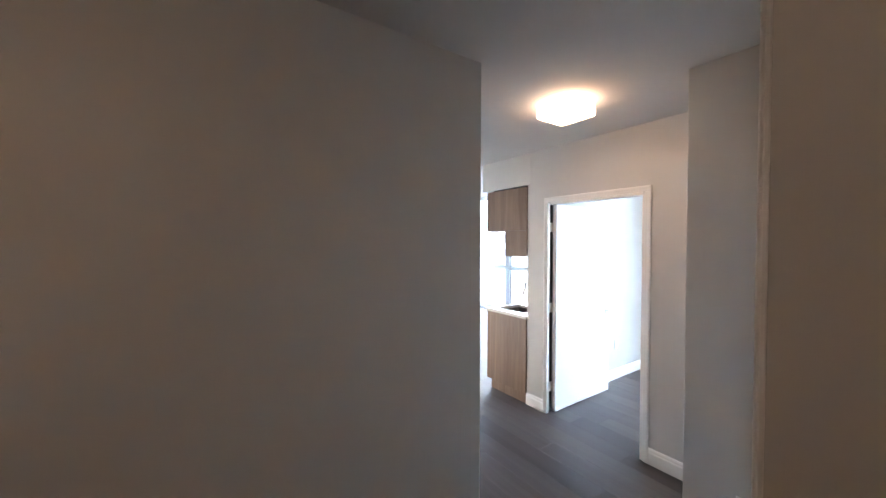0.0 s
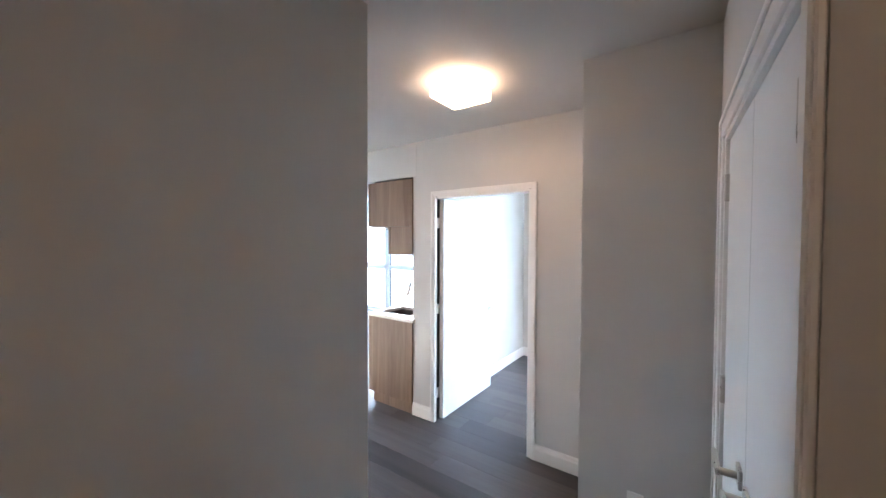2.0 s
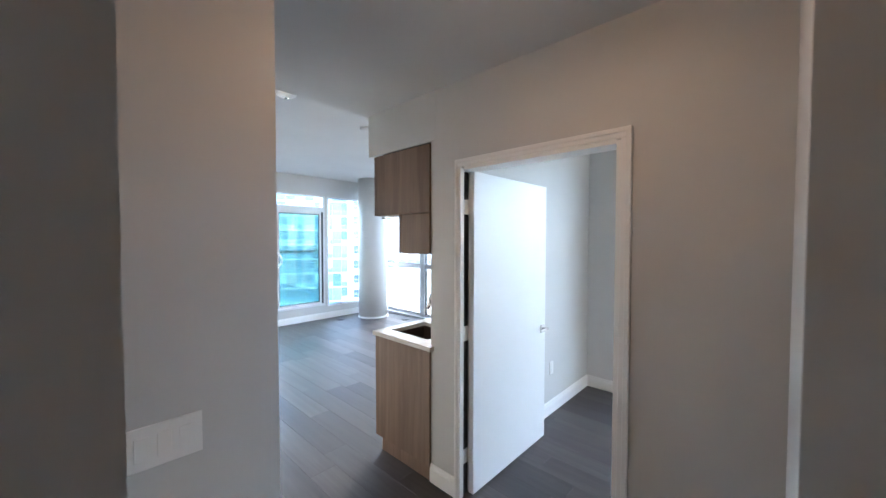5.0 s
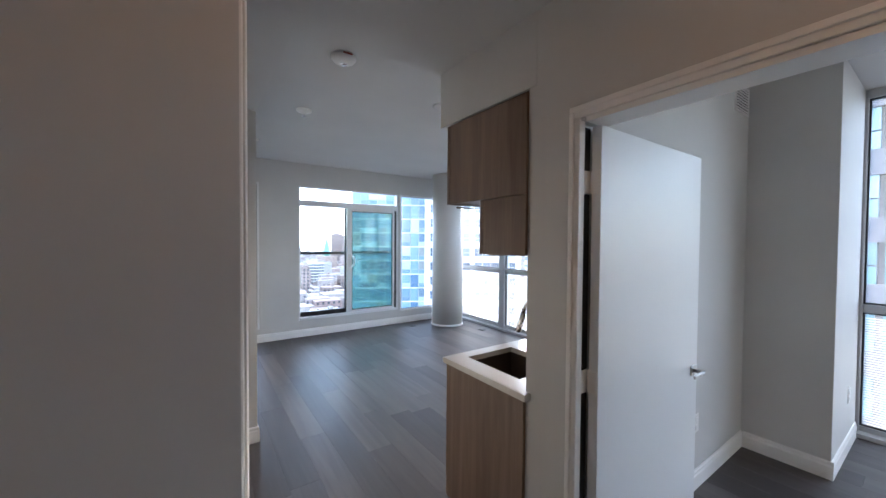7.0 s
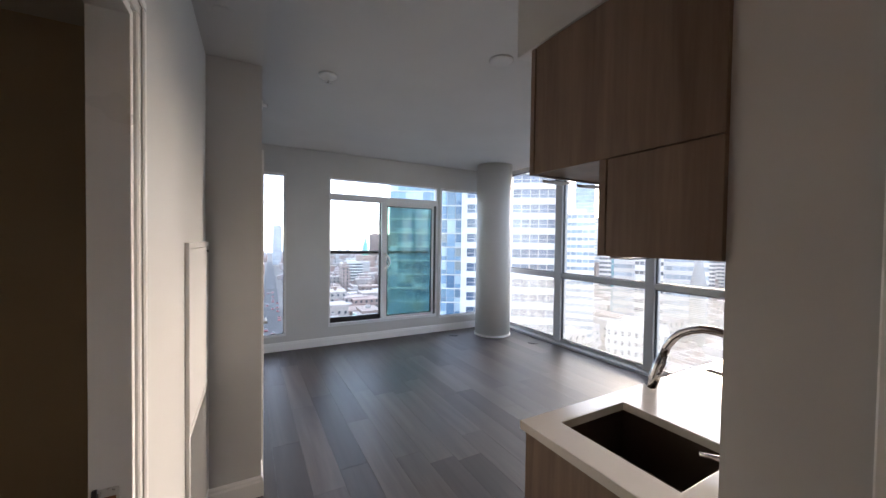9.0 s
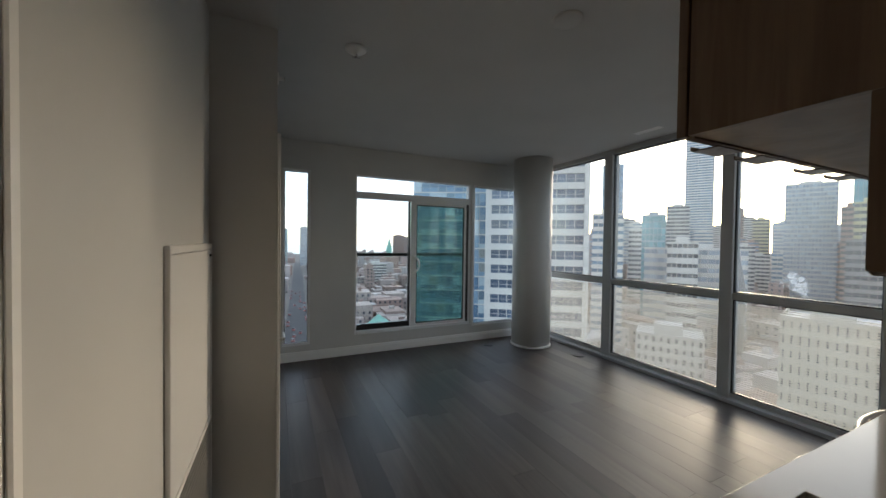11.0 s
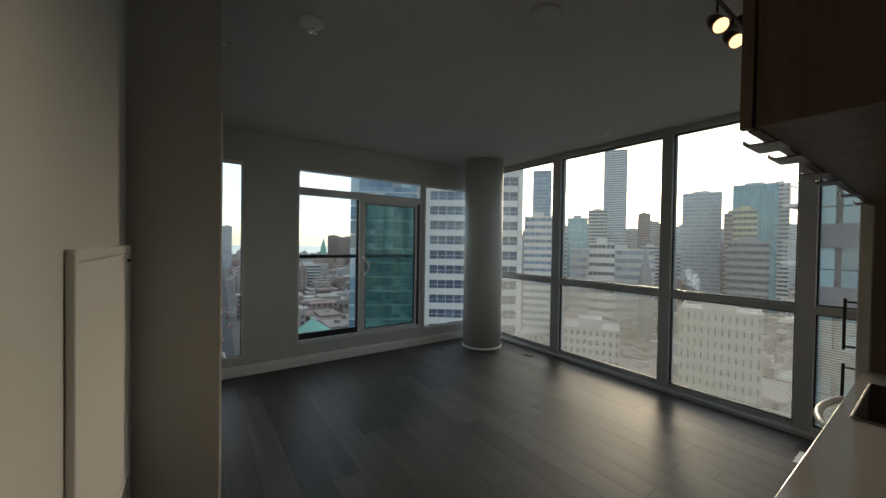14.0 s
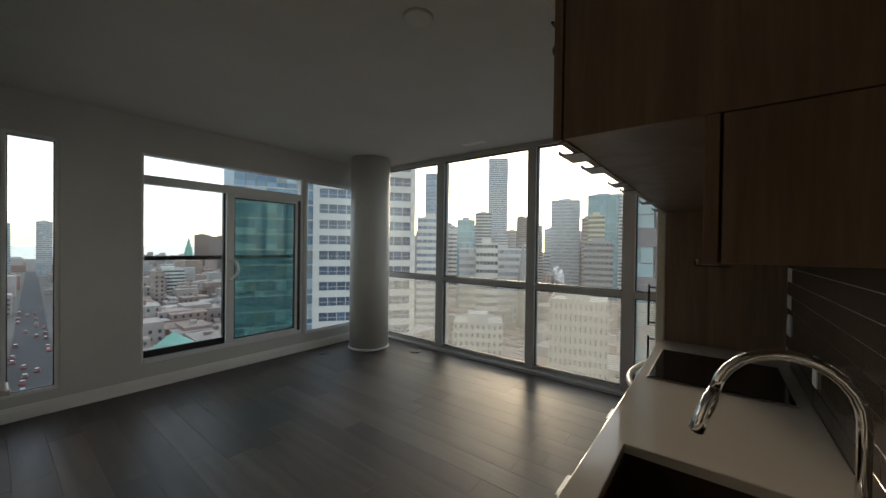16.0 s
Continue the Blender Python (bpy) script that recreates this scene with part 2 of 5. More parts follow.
def extruded(prof, axis, a, b):
    """A profile of (u, v) points drawn along an axis from a to b. axis x: (y, z); y: (x, z); z: (x, y)."""
    bm = bmesh.new()
    at = {"x": lambda t, u, v: (t, u, v), "y": lambda t, u, v: (u, t, v), "z": lambda t, u, v: (u, v, t)}[axis]
    r0 = [bm.verts.new(at(a, u, v)) for u, v in prof]
    r1 = [bm.verts.new(at(b, u, v)) for u, v in prof]
    n = len(prof)
    for k in range(n):
        bm.faces.new((r0[k], r0[(k + 1) % n], r1[(k + 1) % n], r1[k]))
    bm.faces.new(r0[::-1])
    bm.faces.new(r1)
    bmesh.ops.recalc_face_normals(bm, faces=bm.faces)
    return bm


def mesh_of(name, bm, material):
    me = bpy.data.meshes.new(name)
    bm.normal_update()
    bm.to_mesh(me)
    bm.free()
    me.materials.append(material)
    return me


def part(name, bm, material, parent, label=""):
    ob = new(name, mesh_of(name, bm, material))
    if parent is not None:
        ob.parent = parent
        ob.matrix_parent_inverse = parent.matrix_world.inverted()
    if label:
        ob["label"] = label
    return ob


def thing(name, label, category, at=(0, 0, 0), group="", kind=""):
    ob = new(name)
    ob.matrix_world = Matrix.Translation(at)
    ob.empty_display_size = 0.1
    bpy.context.view_layer.update()
    return tagged(ob, label, category, group, kind)


def setting(name, bm, material, label="", category=""):
    ob = new(name, mesh_of(name, bm, material))
    return tagged(ob, label, category, kind="structure")


# ---- structure ----
HALL_Z, ROOM_Z = 2.548, 2.80
WX = 2.738   # wall between hall and bedroom
LX = 1.602   # wall between hall and bathroom
FAR_Y = 7.52
WIN_X = 6.0

setting("floor_base", slabs([(-1.6, -1.5, -0.2, 6.2, 7.75, -0.012)]), JOINT, "dark joint bed under the floor planks", "floor")
setting("ceiling_hall", slabs([(-1.6, -1.5, HALL_Z, WX, 3.27, 2.95), (-1.6, 3.27, HALL_Z, 1.92, 4.57, 2.95)]), CEIL, "smooth white dropped hall ceiling", "ceiling")
setting("ceiling_living", slabs([(1.92, 3.27, ROOM_Z, 6.2, 7.75, 2.95)]), CEIL, "smooth white living room ceiling", "ceiling")
setting("ceiling_bedroom", slabs([(WX, -1.5, ROOM_Z, 6.2, 2.54, 2.95)]), CEIL, "smooth white bedroom ceiling", "ceiling")
setting("bulkhead", slabs([(WX, 2.54, 2.235, 6.0, 3.27, 2.95)], bevel=0.003), WALL, "white bulkhead above the kitchen cabinets", "bulkhead")

# hall and entry
ED0, ED1, EY = 0.90, 1.868, 0.298
setting("wall_entry", slabs([(0.85, EY - 0.12, 0, ED0, EY, HALL_Z), (ED1, EY - 0.12, 0, 2.06, EY, HALL_Z), (ED0, EY - 0.12, 2.03, ED1, EY, HALL_Z)]), WALL, "white painted wall around the closet doors", "wall")
setting("wall_niche_east", slabs([(0.82, -1.5, 0, 0.895, EY, HALL_Z)]), WALL, "white painted wall beside the entry", "wall")
setting("wall_closet", slabs([(2.06, -1.5, 0, WX, 0.9, HALL_Z)], bevel=0.002), WALL, "white painted wall corner by the entry", "wall")
setting("wall_niche_north", slabs([(-1.6, 1.468, 0, 1.146, 1.58, HALL_Z), (1.03, 1.58, 0, 1.146, 2.186, HALL_Z)]), WALL, "white painted wall with an outer corner", "wall")
setting("wall_niche_west", slabs([(-1.72, -1.5, 0, -1.6, 1.58, HALL_Z)]), WALL, "white painted wall", "wall")
setting("wall_niche_south", slabs([(-1.72, -1.62, 0, 0.94, -1.5, HALL_Z)]), WALL, "white painted wall", "wall")
setting("wall_switches", slabs([(0.93, 2.1845, 0, LX - 0.003, 2.29, HALL_Z)]), WALL, "white painted wall with light switches", "wall")
BD0, BD1 = 2.315, 3.225
setting("wall_bathroom", slabs([(LX - 0.065, 2.186, 0, LX, BD0, HALL_Z), (LX - 0.065, BD1, 0, LX, 4.57, HALL_Z), (LX - 0.065, BD0, 2.03, LX, BD1, HALL_Z)]), WALL, "white painted wall with the bathroom doorway", "wall")
for nm, r in (("wall_bathroom_west", (-0.7, 2.29, 0, -0.58, 4.69, HALL_Z)), ("wall_bathroom_north", (-0.58, 4.57, 0, LX - 0.12, 4.69, HALL_Z)),
              ("wall_bathroom_south", (-0.7, 2.17, 0, 0.93, 2.29, HALL_Z))):
    setting(nm, slab(*r), WARM_TINT, "bathroom wall tinted for warm dim light", "wall")
LD0, LD1 = 4.83, 5.62
setting("wall_living_west", slabs([(LX - 0.12, 4.57, 0, 1.92, LD0, 2.95), (LX - 0.12, LD1, 0, 1.92, FAR_Y, 2.95), (LX - 0.12, LD0, 2.03, 1.92, LD1, 2.95)]), WALL, "white painted pier and living room wall", "wall")

# bedroom
MD0, MD1 = 1.436, 2.314
setting("wall_bedroom_west", slabs([(WX, -1.5, 0, WX + 0.11, MD0, ROOM_Z), (WX, MD1 + 0.04, 0, WX + 0.11, 2.43, ROOM_Z), (WX, MD0, 2.03, WX + 0.11, MD1 + 0.04, ROOM_Z)]), WALL, "white painted wall with the bedroom doorway", "wall")
setting("wall_kitchen", slabs([(WX, 2.43, 0, 6.0, 2.54, ROOM_Z)]), WALL, "white painted wall between bedroom and kitchen", "wall")
setting("wall_bedroom_pier", slabs([(5.0, 1.95, 0, 6.0, 2.43, ROOM_Z)], bevel=0.002), WALL, "white painted pier in the bedroom corner", "wall")
setting("wall_bedroom_south", slabs([(WX + 0.11, -1.62, 0, 6.1, -1.5, ROOM_Z)]), WALL, "white painted bedroom wall", "wall")
setting("wall_end_hall", slabs([(WX, 2.54, 0, WX + 0.02, 2.58, 2.235)]), WALL, "white painted wall end beside the cabinets", "wall")

# far wall with its three openings
NX0, NX1, NZ0, NZ1 = 1.985, 2.32, 0.20, 2.44
BX0, BX1, BZ0, BZ1 = 2.885, 4.68, 0.265, 2.44
CX0, CX1, CZ0, CZ1 = 4.72, 5.93, 0.23, 2.44
fw = FAR_Y + 0.16
setting("wall_far", slabs([
    (LX - 0.12, FAR_Y, 0, NX0, fw, 2.95), (NX0, FAR_Y, 0, NX1, fw, NZ0), (NX0, FAR_Y, NZ1, NX1, fw, 2.95),
    (NX1, FAR_Y, 0, BX0, fw, 2.95), (BX0, FAR_Y, 0, BX1, fw, BZ0), (BX0, FAR_Y, BZ1, BX1, fw, 2.95),
    (BX1, FAR_Y, 0, CX0, fw, 2.95), (CX0, FAR_Y, 0, CX1, fw, CZ0), (CX0, FAR_Y, CZ1, CX1, fw, 2.95),
    (CX1, FAR_Y, 0, 6.2, fw, 2.95)]), WALL, "white painted window wall", "wall")


def framed(name, label, x0, x1, z0, z1, y, w=0.03, d=0.06, mat=None):
    """A fixed window in the far wall: frame bars and a pane."""
    mat = mat or WALU
    win = thing(name, label, "window", (x0, y, z0), kind="structure")
    for nm, r in (("jamb", (x0, y, z0, x0 + w, y + d, z1)), ("jamb", (x1 - w, y, z0, x1, y + d, z1)),
                  ("sill", (x0 + w, y, z0, x1 - w, y + d, z0 + w)), ("head", (x0 + w, y, z1 - w, x1 - w, y + d, z1))):
        part(nm, slab(*r, bevel=0.003), mat, win)
    g = part("gasket", slabs([(x0 + w, y + 0.02, z0 + w, x0 + w + 0.008, y + 0.04, z1 - w), (x1 - w - 0.008, y + 0.02, z0 + w, x1 - w, y + 0.04, z1 - w),
                              (x0 + w + 0.008, y + 0.02, z0 + w, x1 - w - 0.008, y + 0.04, z0 + w + 0.008), (x0 + w + 0.008, y + 0.02, z1 - w - 0.008, x1 - w - 0.008, y + 0.04, z1 - w)]), BLACK, win)
    p = part("pane", slab(x0 + w, y + 0.03, z0 + w, x1 - w, y + 0.036, z1 - w), GLASS, win)
    p.visible_shadow = False
    return win


framed("window_1", "tall narrow fixed window with white frame", NX0, NX1, NZ0, NZ1, FAR_Y + 0.012)
framed("window_3", "fixed window behind the round column", CX0, CX1, CZ0, CZ1, FAR_Y + 0.012)

# balcony slider with transom
sl = thing("window_2", "white framed sliding glass door with transom, one leaf slid open", "sliding door", (BX0, FAR_Y, BZ0), kind="structure")
y0 = FAR_Y + 0.012
for nm, r in (("jamb", (BX0, y0, BZ0, BX0 + 0.025, y0 + 0.10, BZ1)), ("jamb", (BX1 - 0.035, y0, BZ0, BX1, y0 + 0.10, BZ1)),
              ("sill", (BX0 + 0.025, y0 - 0.02, BZ0, BX1 - 0.035, y0 + 0.10, BZ0 + 0.045)), ("head", (BX0 + 0.025, y0, BZ1 - 0.018, BX1 - 0.035, y0 + 0.10, BZ1)),
              ("transom_bar", (BX0 + 0.025, y0 - 0.004, 2.125, BX1 - 0.035, y0 + 0.10, 2.215))):
    part(nm, slab(*r, bevel=0.004), WALU, sl)
tp = part("pane", slab(BX0 + 0.025, y0 + 0.05, 2.215, BX1 - 0.035, y0 + 0.056, BZ1 - 0.018), GLASS, sl)
leaf = part("sliding_leaf", slabs([(3.69, y0 + 0.002, 0.31, 3.775, y0 + 0.042, 2.125), (4.565, y0 + 0.002, 0.31, 4.60, y0 + 0.042, 2.125),
                                   (3.775, y0 + 0.002, 0.31, 4.565, y0 + 0.042, 0.345), (3.775, y0 + 0.002, 2.08, 4.565, y0 + 0.042, 2.125)], bevel=0.003), WALU, sl)
part("gasket", slabs([(3.775, y0 + 0.01, 0.345, 3.787, y0 + 0.034, 2.08), (4.552, y0 + 0.01, 0.345, 4.565, y0 + 0.034, 2.08),
                      (3.787, y0 + 0.01, 0.345, 4.552, y0 + 0.034, 0.36), (3.787, y0 + 0.01, 2.065, 4.552, y0 + 0.034, 2.08)]), BLACK, leaf)
p = part("pane", slab(3.787, y0 + 0.018, 0.36, 4.552, y0 + 0.024, 2.065), TEAL, leaf, "teal tinted glass")
part("edging", slab(3.668, y0 + 0.045, 0.31, 3.69, y0 + 0.09, 2.125), BLACK, sl, "black rubber seal of the opening")
part("edging", slab(4.60, y0 + 0.004, 0.31, 4.64, y0 + 0.05, 2.125), BLACK, sl, "black rubber seal of the opening")
part("threshold", slab(BX0 + 0.025, y0 + 0.045, 0.31, 3.668, y0 + 0.09, 0.385), BLACK, sl, "black lower track")
hb = bmesh.new()
tube(hb, [(3.74, y0 + 0.004, 1.33), (3.75, y0 - 0.03, 1.325), (3.79, y0 - 0.055, 1.27), (3.80, y0 - 0.06, 1.21), (3.79, y0 - 0.055, 1.15), (3.75, y0 - 0.03, 1.095), (3.74, y0 + 0.004, 1.09)], 0.013, 10)
part("handle", hb, WALU, leaf, "curved pull handle")
fp = part("fixed_pane", slab(3.69, y0 + 0.07, 0.31, BX1 - 0.035, y0 + 0.076, 2.125), TEAL, sl, "teal tinted glass")
cp = part("open_leaf_glass", slab(BX0 + 0.025, y0 + 0.066, 0.385, 3.668, y0 + 0.07, 2.125), GLASS, sl)
for o in (tp, p, fp, cp):
    o.visible_shadow = False
rail = thing("guard_rail", "black metal guard rail outside the sliding door", "railing", (3.2, FAR_Y + 0.25, 1.3))
part("top_rail", slab(BX0 - 0.05, FAR_Y + 0.19, 1.325, BX1 + 0.05, FAR_Y + 0.23, 1.372, bevel=0.004), BLACK, rail)
for xx in (BX0 - 0.03, BX1 - 0.01):
    part("post", slab(xx, FAR_Y + 0.16, 0.2, xx + 0.04, FAR_Y + 0.19, 1.372, bevel=0.003), BLACK, rail)
g = part("glass_panel", slab(BX0 + 0.02, FAR_Y + 0.205, 0.30, BX1 - 0.02, FAR_Y + 0.213, 1.325), GLASS, rail)
g.visible_shadow = False

# window wall on the sunset side: living room and bedroom
POSTS = [(7.36, 7.52), (6.012, 6.144), (4.615, 4.726), (3.537, 3.652), (2.40, 2.56)]
TOP_Z, MID0, MID1, SILL = 2.735, 1.013, 1.082, 0.085


def window_wall(name, label, posts):
    ww = thing(name, label, "window wall", (WIN_X, posts[0][0], 0), kind="structure")
    lo, hi = min(p[0] for p in posts), max(p[1] for p in posts)
    part("sill", extruded([(5.93, 0.0), (6.034, 0.0), (6.034, SILL), (5.985, SILL), (5.985, 0.045), (5.93, 0.035)], "y", lo, hi), ALU, ww)
    part("head", slab(5.97, lo, TOP_Z, 6.10, hi, ROOM_Z, bevel=0.003), ALU, ww)
    for a, b in posts:
        part("mullion", slab(5.965, a, 0.037, 6.10, b, ROOM_Z - 0.002, bevel=0.006), ALU, ww)
    for (a, _), (_, b) in zip(posts, posts[1:]):
        part("rail", slab(5.972, b, MID0, 6.034, a, MID1, bevel=0.005), ALU, ww)
        for z0, z1 in ((SILL, MID0), (MID1, TOP_Z)):
            part("gasket", slabs([(6.0, b, z0, 6.03, b + 0.012, z1), (6.0, a - 0.012, z0, 6.03, a, z1),
                                  (6.0, b + 0.012, z0, 6.03, a - 0.012, z0 + 0.012), (6.0, b + 0.012, z1 - 0.012, 6.03, a - 0.012, z1)]), BLACK, ww)
            pn = part("pane", slab(6.018, b + 0.012, z0 + 0.012, 6.024, a - 0.012, z1 - 0.012), VEILED, ww)
            pn.visible_shadow = False
        bm = bmesh.new()
        n = int((MID0 - SILL - 0.03) / 0.02)
        for k in range(n):
            z = SILL + 0.0125 + k * 0.02
            vs = [bm.verts.new(c) for c in ((6.028, b + 0.013, z), (6.028, a - 0.013, z), (6.028, a - 0.013, z + 0.0125), (6.028, b + 0.013, z + 0.0125))]
            bm.faces.new(vs)
        fr = part("frit_lines", bm, FRIT, ww, "white printed privacy lines on the lower glass")
        fr["kind"] = "stuff"
    return ww


window_wall("window_4", "grey aluminium window wall with printed lower panes", POSTS)
window_wall("window_5", "grey aluminium bedroom window wall with printed lower panes", [(1.93, 2.0), (0.55, 0.66), (-0.85, -0.74), (-1.5, -1.4)])
setting("wall_corner_post", slabs([(5.93, FAR_Y - 0.005, 0, 6.2, FAR_Y, 2.95), (6.10, 7.52, -0.2, 6.2, 7.75, 2.95), (6.10, 2.40, -0.2, 6.14, 2.54, 2.95), (6.0, 2.0, 0, 6.14, 2.40, 2.95)]), WALU, "pale metal building corner", "wall")


# skirting, casings and doors
def skirting(name, axis, at, side, a, b):
    """Moulded skirting board along a wall. side: which way it faces."""
    prof = [(0, 0), (0.014, 0), (0.014, 0.085), (0.010, 0.095), (0.010, 0.108), (0.005, 0.118), (0, 0.12)]
    pr = [(at + side * u, v) for u, v in prof]
    ob = part(name, extruded(pr, axis, a, b), TRIM, None)
    return tagged(ob, "white moulded skirting board", "skirting board", kind="structure")


CASING = 0.075
for axis, at, side, a, b in (
        ("y", WX, -1, MD1 + 0.05, 2.58), ("y", WX, -1, 0.9, MD0 - 0.05), ("y", 2.06, -1, EY, 0.9), ("x", 0.9, 1, 2.06, WX - 0.014),
        ("x", EY, 1, ED1 + CASING, 2.046), ("x", 1.468, -1, -1.6, 1.146), ("y", 1.146, 1, 1.454, 2.172), ("x", 2.186, -1, 1.16, LX),
        ("x", 4.57, -1, LX + 0.014, 1.92), ("y", 1.92, 1, 4.556, LD0 - CASING), ("y", 1.92, 1, LD1 + CASING, FAR_Y),
        ("x", FAR_Y, -1, 1.934, 5.9), ("x", 2.43, -1, WX + 0.11, 5.0), ("y", 5.0, -1, 1.936, 2.416), ("x", 1.95, -1, 5.0, 5.95),
        ("y", 0.82, -1, -1.5, EY), ("y", WX + 0.11, 1, -1.5, MD0 - 0.05)):
    skirting("baseboard", axis, at, side, a, b)


def casing(name, label, axis, at, side, a, b, top, depth, far_side=True, c=CASING, stops=True, rebate=False):
    """Door lining: stepped casing on the seen face, jamb boards and stops in the opening. axis: the way the wall runs."""
    d = thing(name, label, "door frame", (at, a, 0) if axis == "y" else (a, at, 0), kind="structure")

    def bar(nm, u0, u1, z0, z1, w0, w1, bev=0.003):
        lo, hi = sorted((w0, w1))
        r = (lo, u0, z0, hi, u1, z1) if axis == "y" else (u0, lo, z0, u1, hi, z1)
        part(nm, slab(*r, bevel=bev), TRIM, d)
    sides = [(at, side)] + ([(at - side * depth, -side)] if far_side else [])
    for w, s in sides:
        for u0, u1, v0, v1 in ((a - c, a - 0.006, a - c, a - c + 0.022), (b + 0.006, b + c, b + c - 0.022, b + c)):
            bar("casing", u0, u1, 0, top + 0.006, w, w + s * 0.012)
            bar("casing_band", v0, v1, 0, top + c - 0.022, w + s * 0.012, w + s * 0.019)
        bar("head_casing", a - c, b + c, top + 0.006, top + c, w, w + s * 0.012)
        bar("head_band", a - c, b + c, top + c - 0.022, top + c, w + s * 0.012, w + s * 0.019)
    w0, w1 = at + side * 0.004, at - side * (depth + 0.004)
    bar("jamb", a - 0.006, a + 0.014, 0, top, w0, w1, 0.001)
    if rebate:
        k = at - side * 0.03
        bar("jamb", b + 0.012, b + 0.04, 0, top, w0, k, 0.001)
        bar("rebate_jamb", b + 0.034, b + 0.04, 0, top, k, w1, 0.001)
        # dark strip on the rebate jamb; the hinge gap's darkness is put in by colour
        part("edging", slab(k + 0.0005, b + 0.028, 0, k + 0.06, b + 0.034, top - 0.014), NEARBLACK, d, "dark strip that blackens the hinge gap")
    else:
        bar("jamb", b - 0.014, b + 0.006, 0, top, w0, w1, 0.001)
    bar("head_jamb", a + 0.014, b - 0.014, top - 0.014, top + 0.006, w0, w1, 0.001)
    if not stops:
        return d
    m = at - side * depth * 0.5
    bar("stop", a + 0.014, a + 0.026, 0, top - 0.014, m - 0.018, m + 0.018, 0.001)
    if not rebate:
        bar("stop", b - 0.026, b - 0.014, 0, top - 0.014, m - 0.018, m + 0.018, 0.001)
    return d


frame_bed = casing("door_frame_bedroom", "white bedroom door frame with stepped casing", "y", WX, -1, MD0, MD1, 2.03, 0.11, False, 0.05, rebate=True)
frame_entry = casing("door_frame_entry", "white closet door frame with stepped casing", "x", EY, 1, ED0, ED1, 2.03, 0.12, False)
frame_bath = casing("door_frame_bathroom", "white bathroom door frame with stepped casing", "y", LX, 1, BD0, BD1, 2.03, 0.065, False, 0.048, False)
frame_liv = casing("door_frame_living", "white closet door frame in the living room", "y", 1.92, 1, LD0, LD1, 2.03, 0.12, False)


def hinge(parent, x, y, z, axis):
    bm = bmesh.new()
    tube(bm, [(x, y, z - 0.05), (x, y, z + 0.05)], 0.007, 8)
    if axis == "x":
        box(bm, x - 0.03, y - 0.004, z - 0.05, x, y, z + 0.05)
    else:
        box(bm, x - 0.002, y - 0.002, z - 0.05, x + 0.002, y + 0.03, z + 0.05)
    return part("hinge", bm, STEEL, parent, "brushed steel hinge")


def lever(parent, x, y, z, out, along):
    """Lever handle on a square rose. out, along: unit directions off the door and of the grip."""
    o, a = Vector(out), Vector(along)
    c = Vector((x, y, z))
    bm = bmesh.new()
    h = 0.027
    lo = c - a * h
    hi = c + a * h + o * 0.009
    box(bm, *(min(lo[i], hi[i]) - (h if i == 2 else 0) for i in range(3)), *(max(lo[i], hi[i]) + (h if i == 2 else 0) for i in range(3)), bevel=0.002)
    tube(bm, [c + o * 0.008, c + o * 0.055], 0.010, 12)
    lo, hi = c + o * 0.045 - a * 0.012, c + o * 0.058 + a * 0.115
    box(bm, *(min(lo[i], hi[i]) - (0.010 if i == 2 else 0) for i in range(3)), *(max(lo[i], hi[i]) + (0.010 if i == 2 else 0) for i in range(3)), bevel=0.004)
    return part("lever_handle", bm, STEEL, parent, "brushed steel lever handle")


door = thing("door_1", "white flush bedroom door standing open at a right angle", "door", (2.85, 2.29, 0), kind="structure")
LEAF_Y = 2.284
part("leaf", slab(2.812, LEAF_Y, 0.012, 3.738, LEAF_Y + 0.04, 2.015, bevel=0.002), DOORP, door)
for z in (0.25, 1.02, 1.80):
    part("hinge", slabs([(2.770, LEAF_Y + 0.044, z - 0.045, 2.815, LEAF_Y + 0.052, z + 0.045), (2.8085, LEAF_Y + 0.004, z - 0.045, 2.8115, LEAF_Y + 0.0435, z + 0.045)], bevel=0.002), TRIM, door, "painted hinge")
lever(door, 3.68, LEAF_Y, 0.90, (0, -1, 0), (-1, 0, 0))
part("latch", slabs([(3.7375, LEAF_Y + 0.008, 0.89, 3.7395, LEAF_Y + 0.032, 0.95)]), STEEL, door)

door = thing("door_2", "white flush double closet door, closed, with steel levers", "door", (ED0, EY - 0.03, 0), kind="structure")
EM = (ED0 + ED1) / 2
for u, v in ((ED0 + 0.018, EM - 0.0015), (EM + 0.0015, ED1 - 0.018)):
    part("leaf", slab(u, EY - 0.05, 0.012, v, EY - 0.008, 2.012, bevel=0.002), DOORP, door)
for z in (0.30, 1.10, 1.84):
    for x in (ED0 + 0.018, ED1 - 0.018):
        part("hinge", slabs([(x - 0.014, EY - 0.012, z - 0.05, x + 0.014, EY + 0.006, z + 0.05)], bevel=0.003), STEEL, door, "brushed steel hinge")
lever(door, EM + 0.06, EY - 0.008, 1.0, (0, 1, 0), (1, 0, 0))
lever(door, EM - 0.06, EY - 0.008, 1.0, (0, 1, 0), (-1, 0, 0))

door = thing("door_3", "white flush closet door, closed, in the living room", "door", (1.9, LD0, 0), kind="structure")
part("leaf", slab(1.87, LD0 + 0.017, 0.012, 1.91, LD1 - 0.017, 2.012, bevel=0.002), DOORP, door)
lever(door, 1.91, LD0 + 0.08, 0.97, (1, 0, 0), (0, 1, 0))

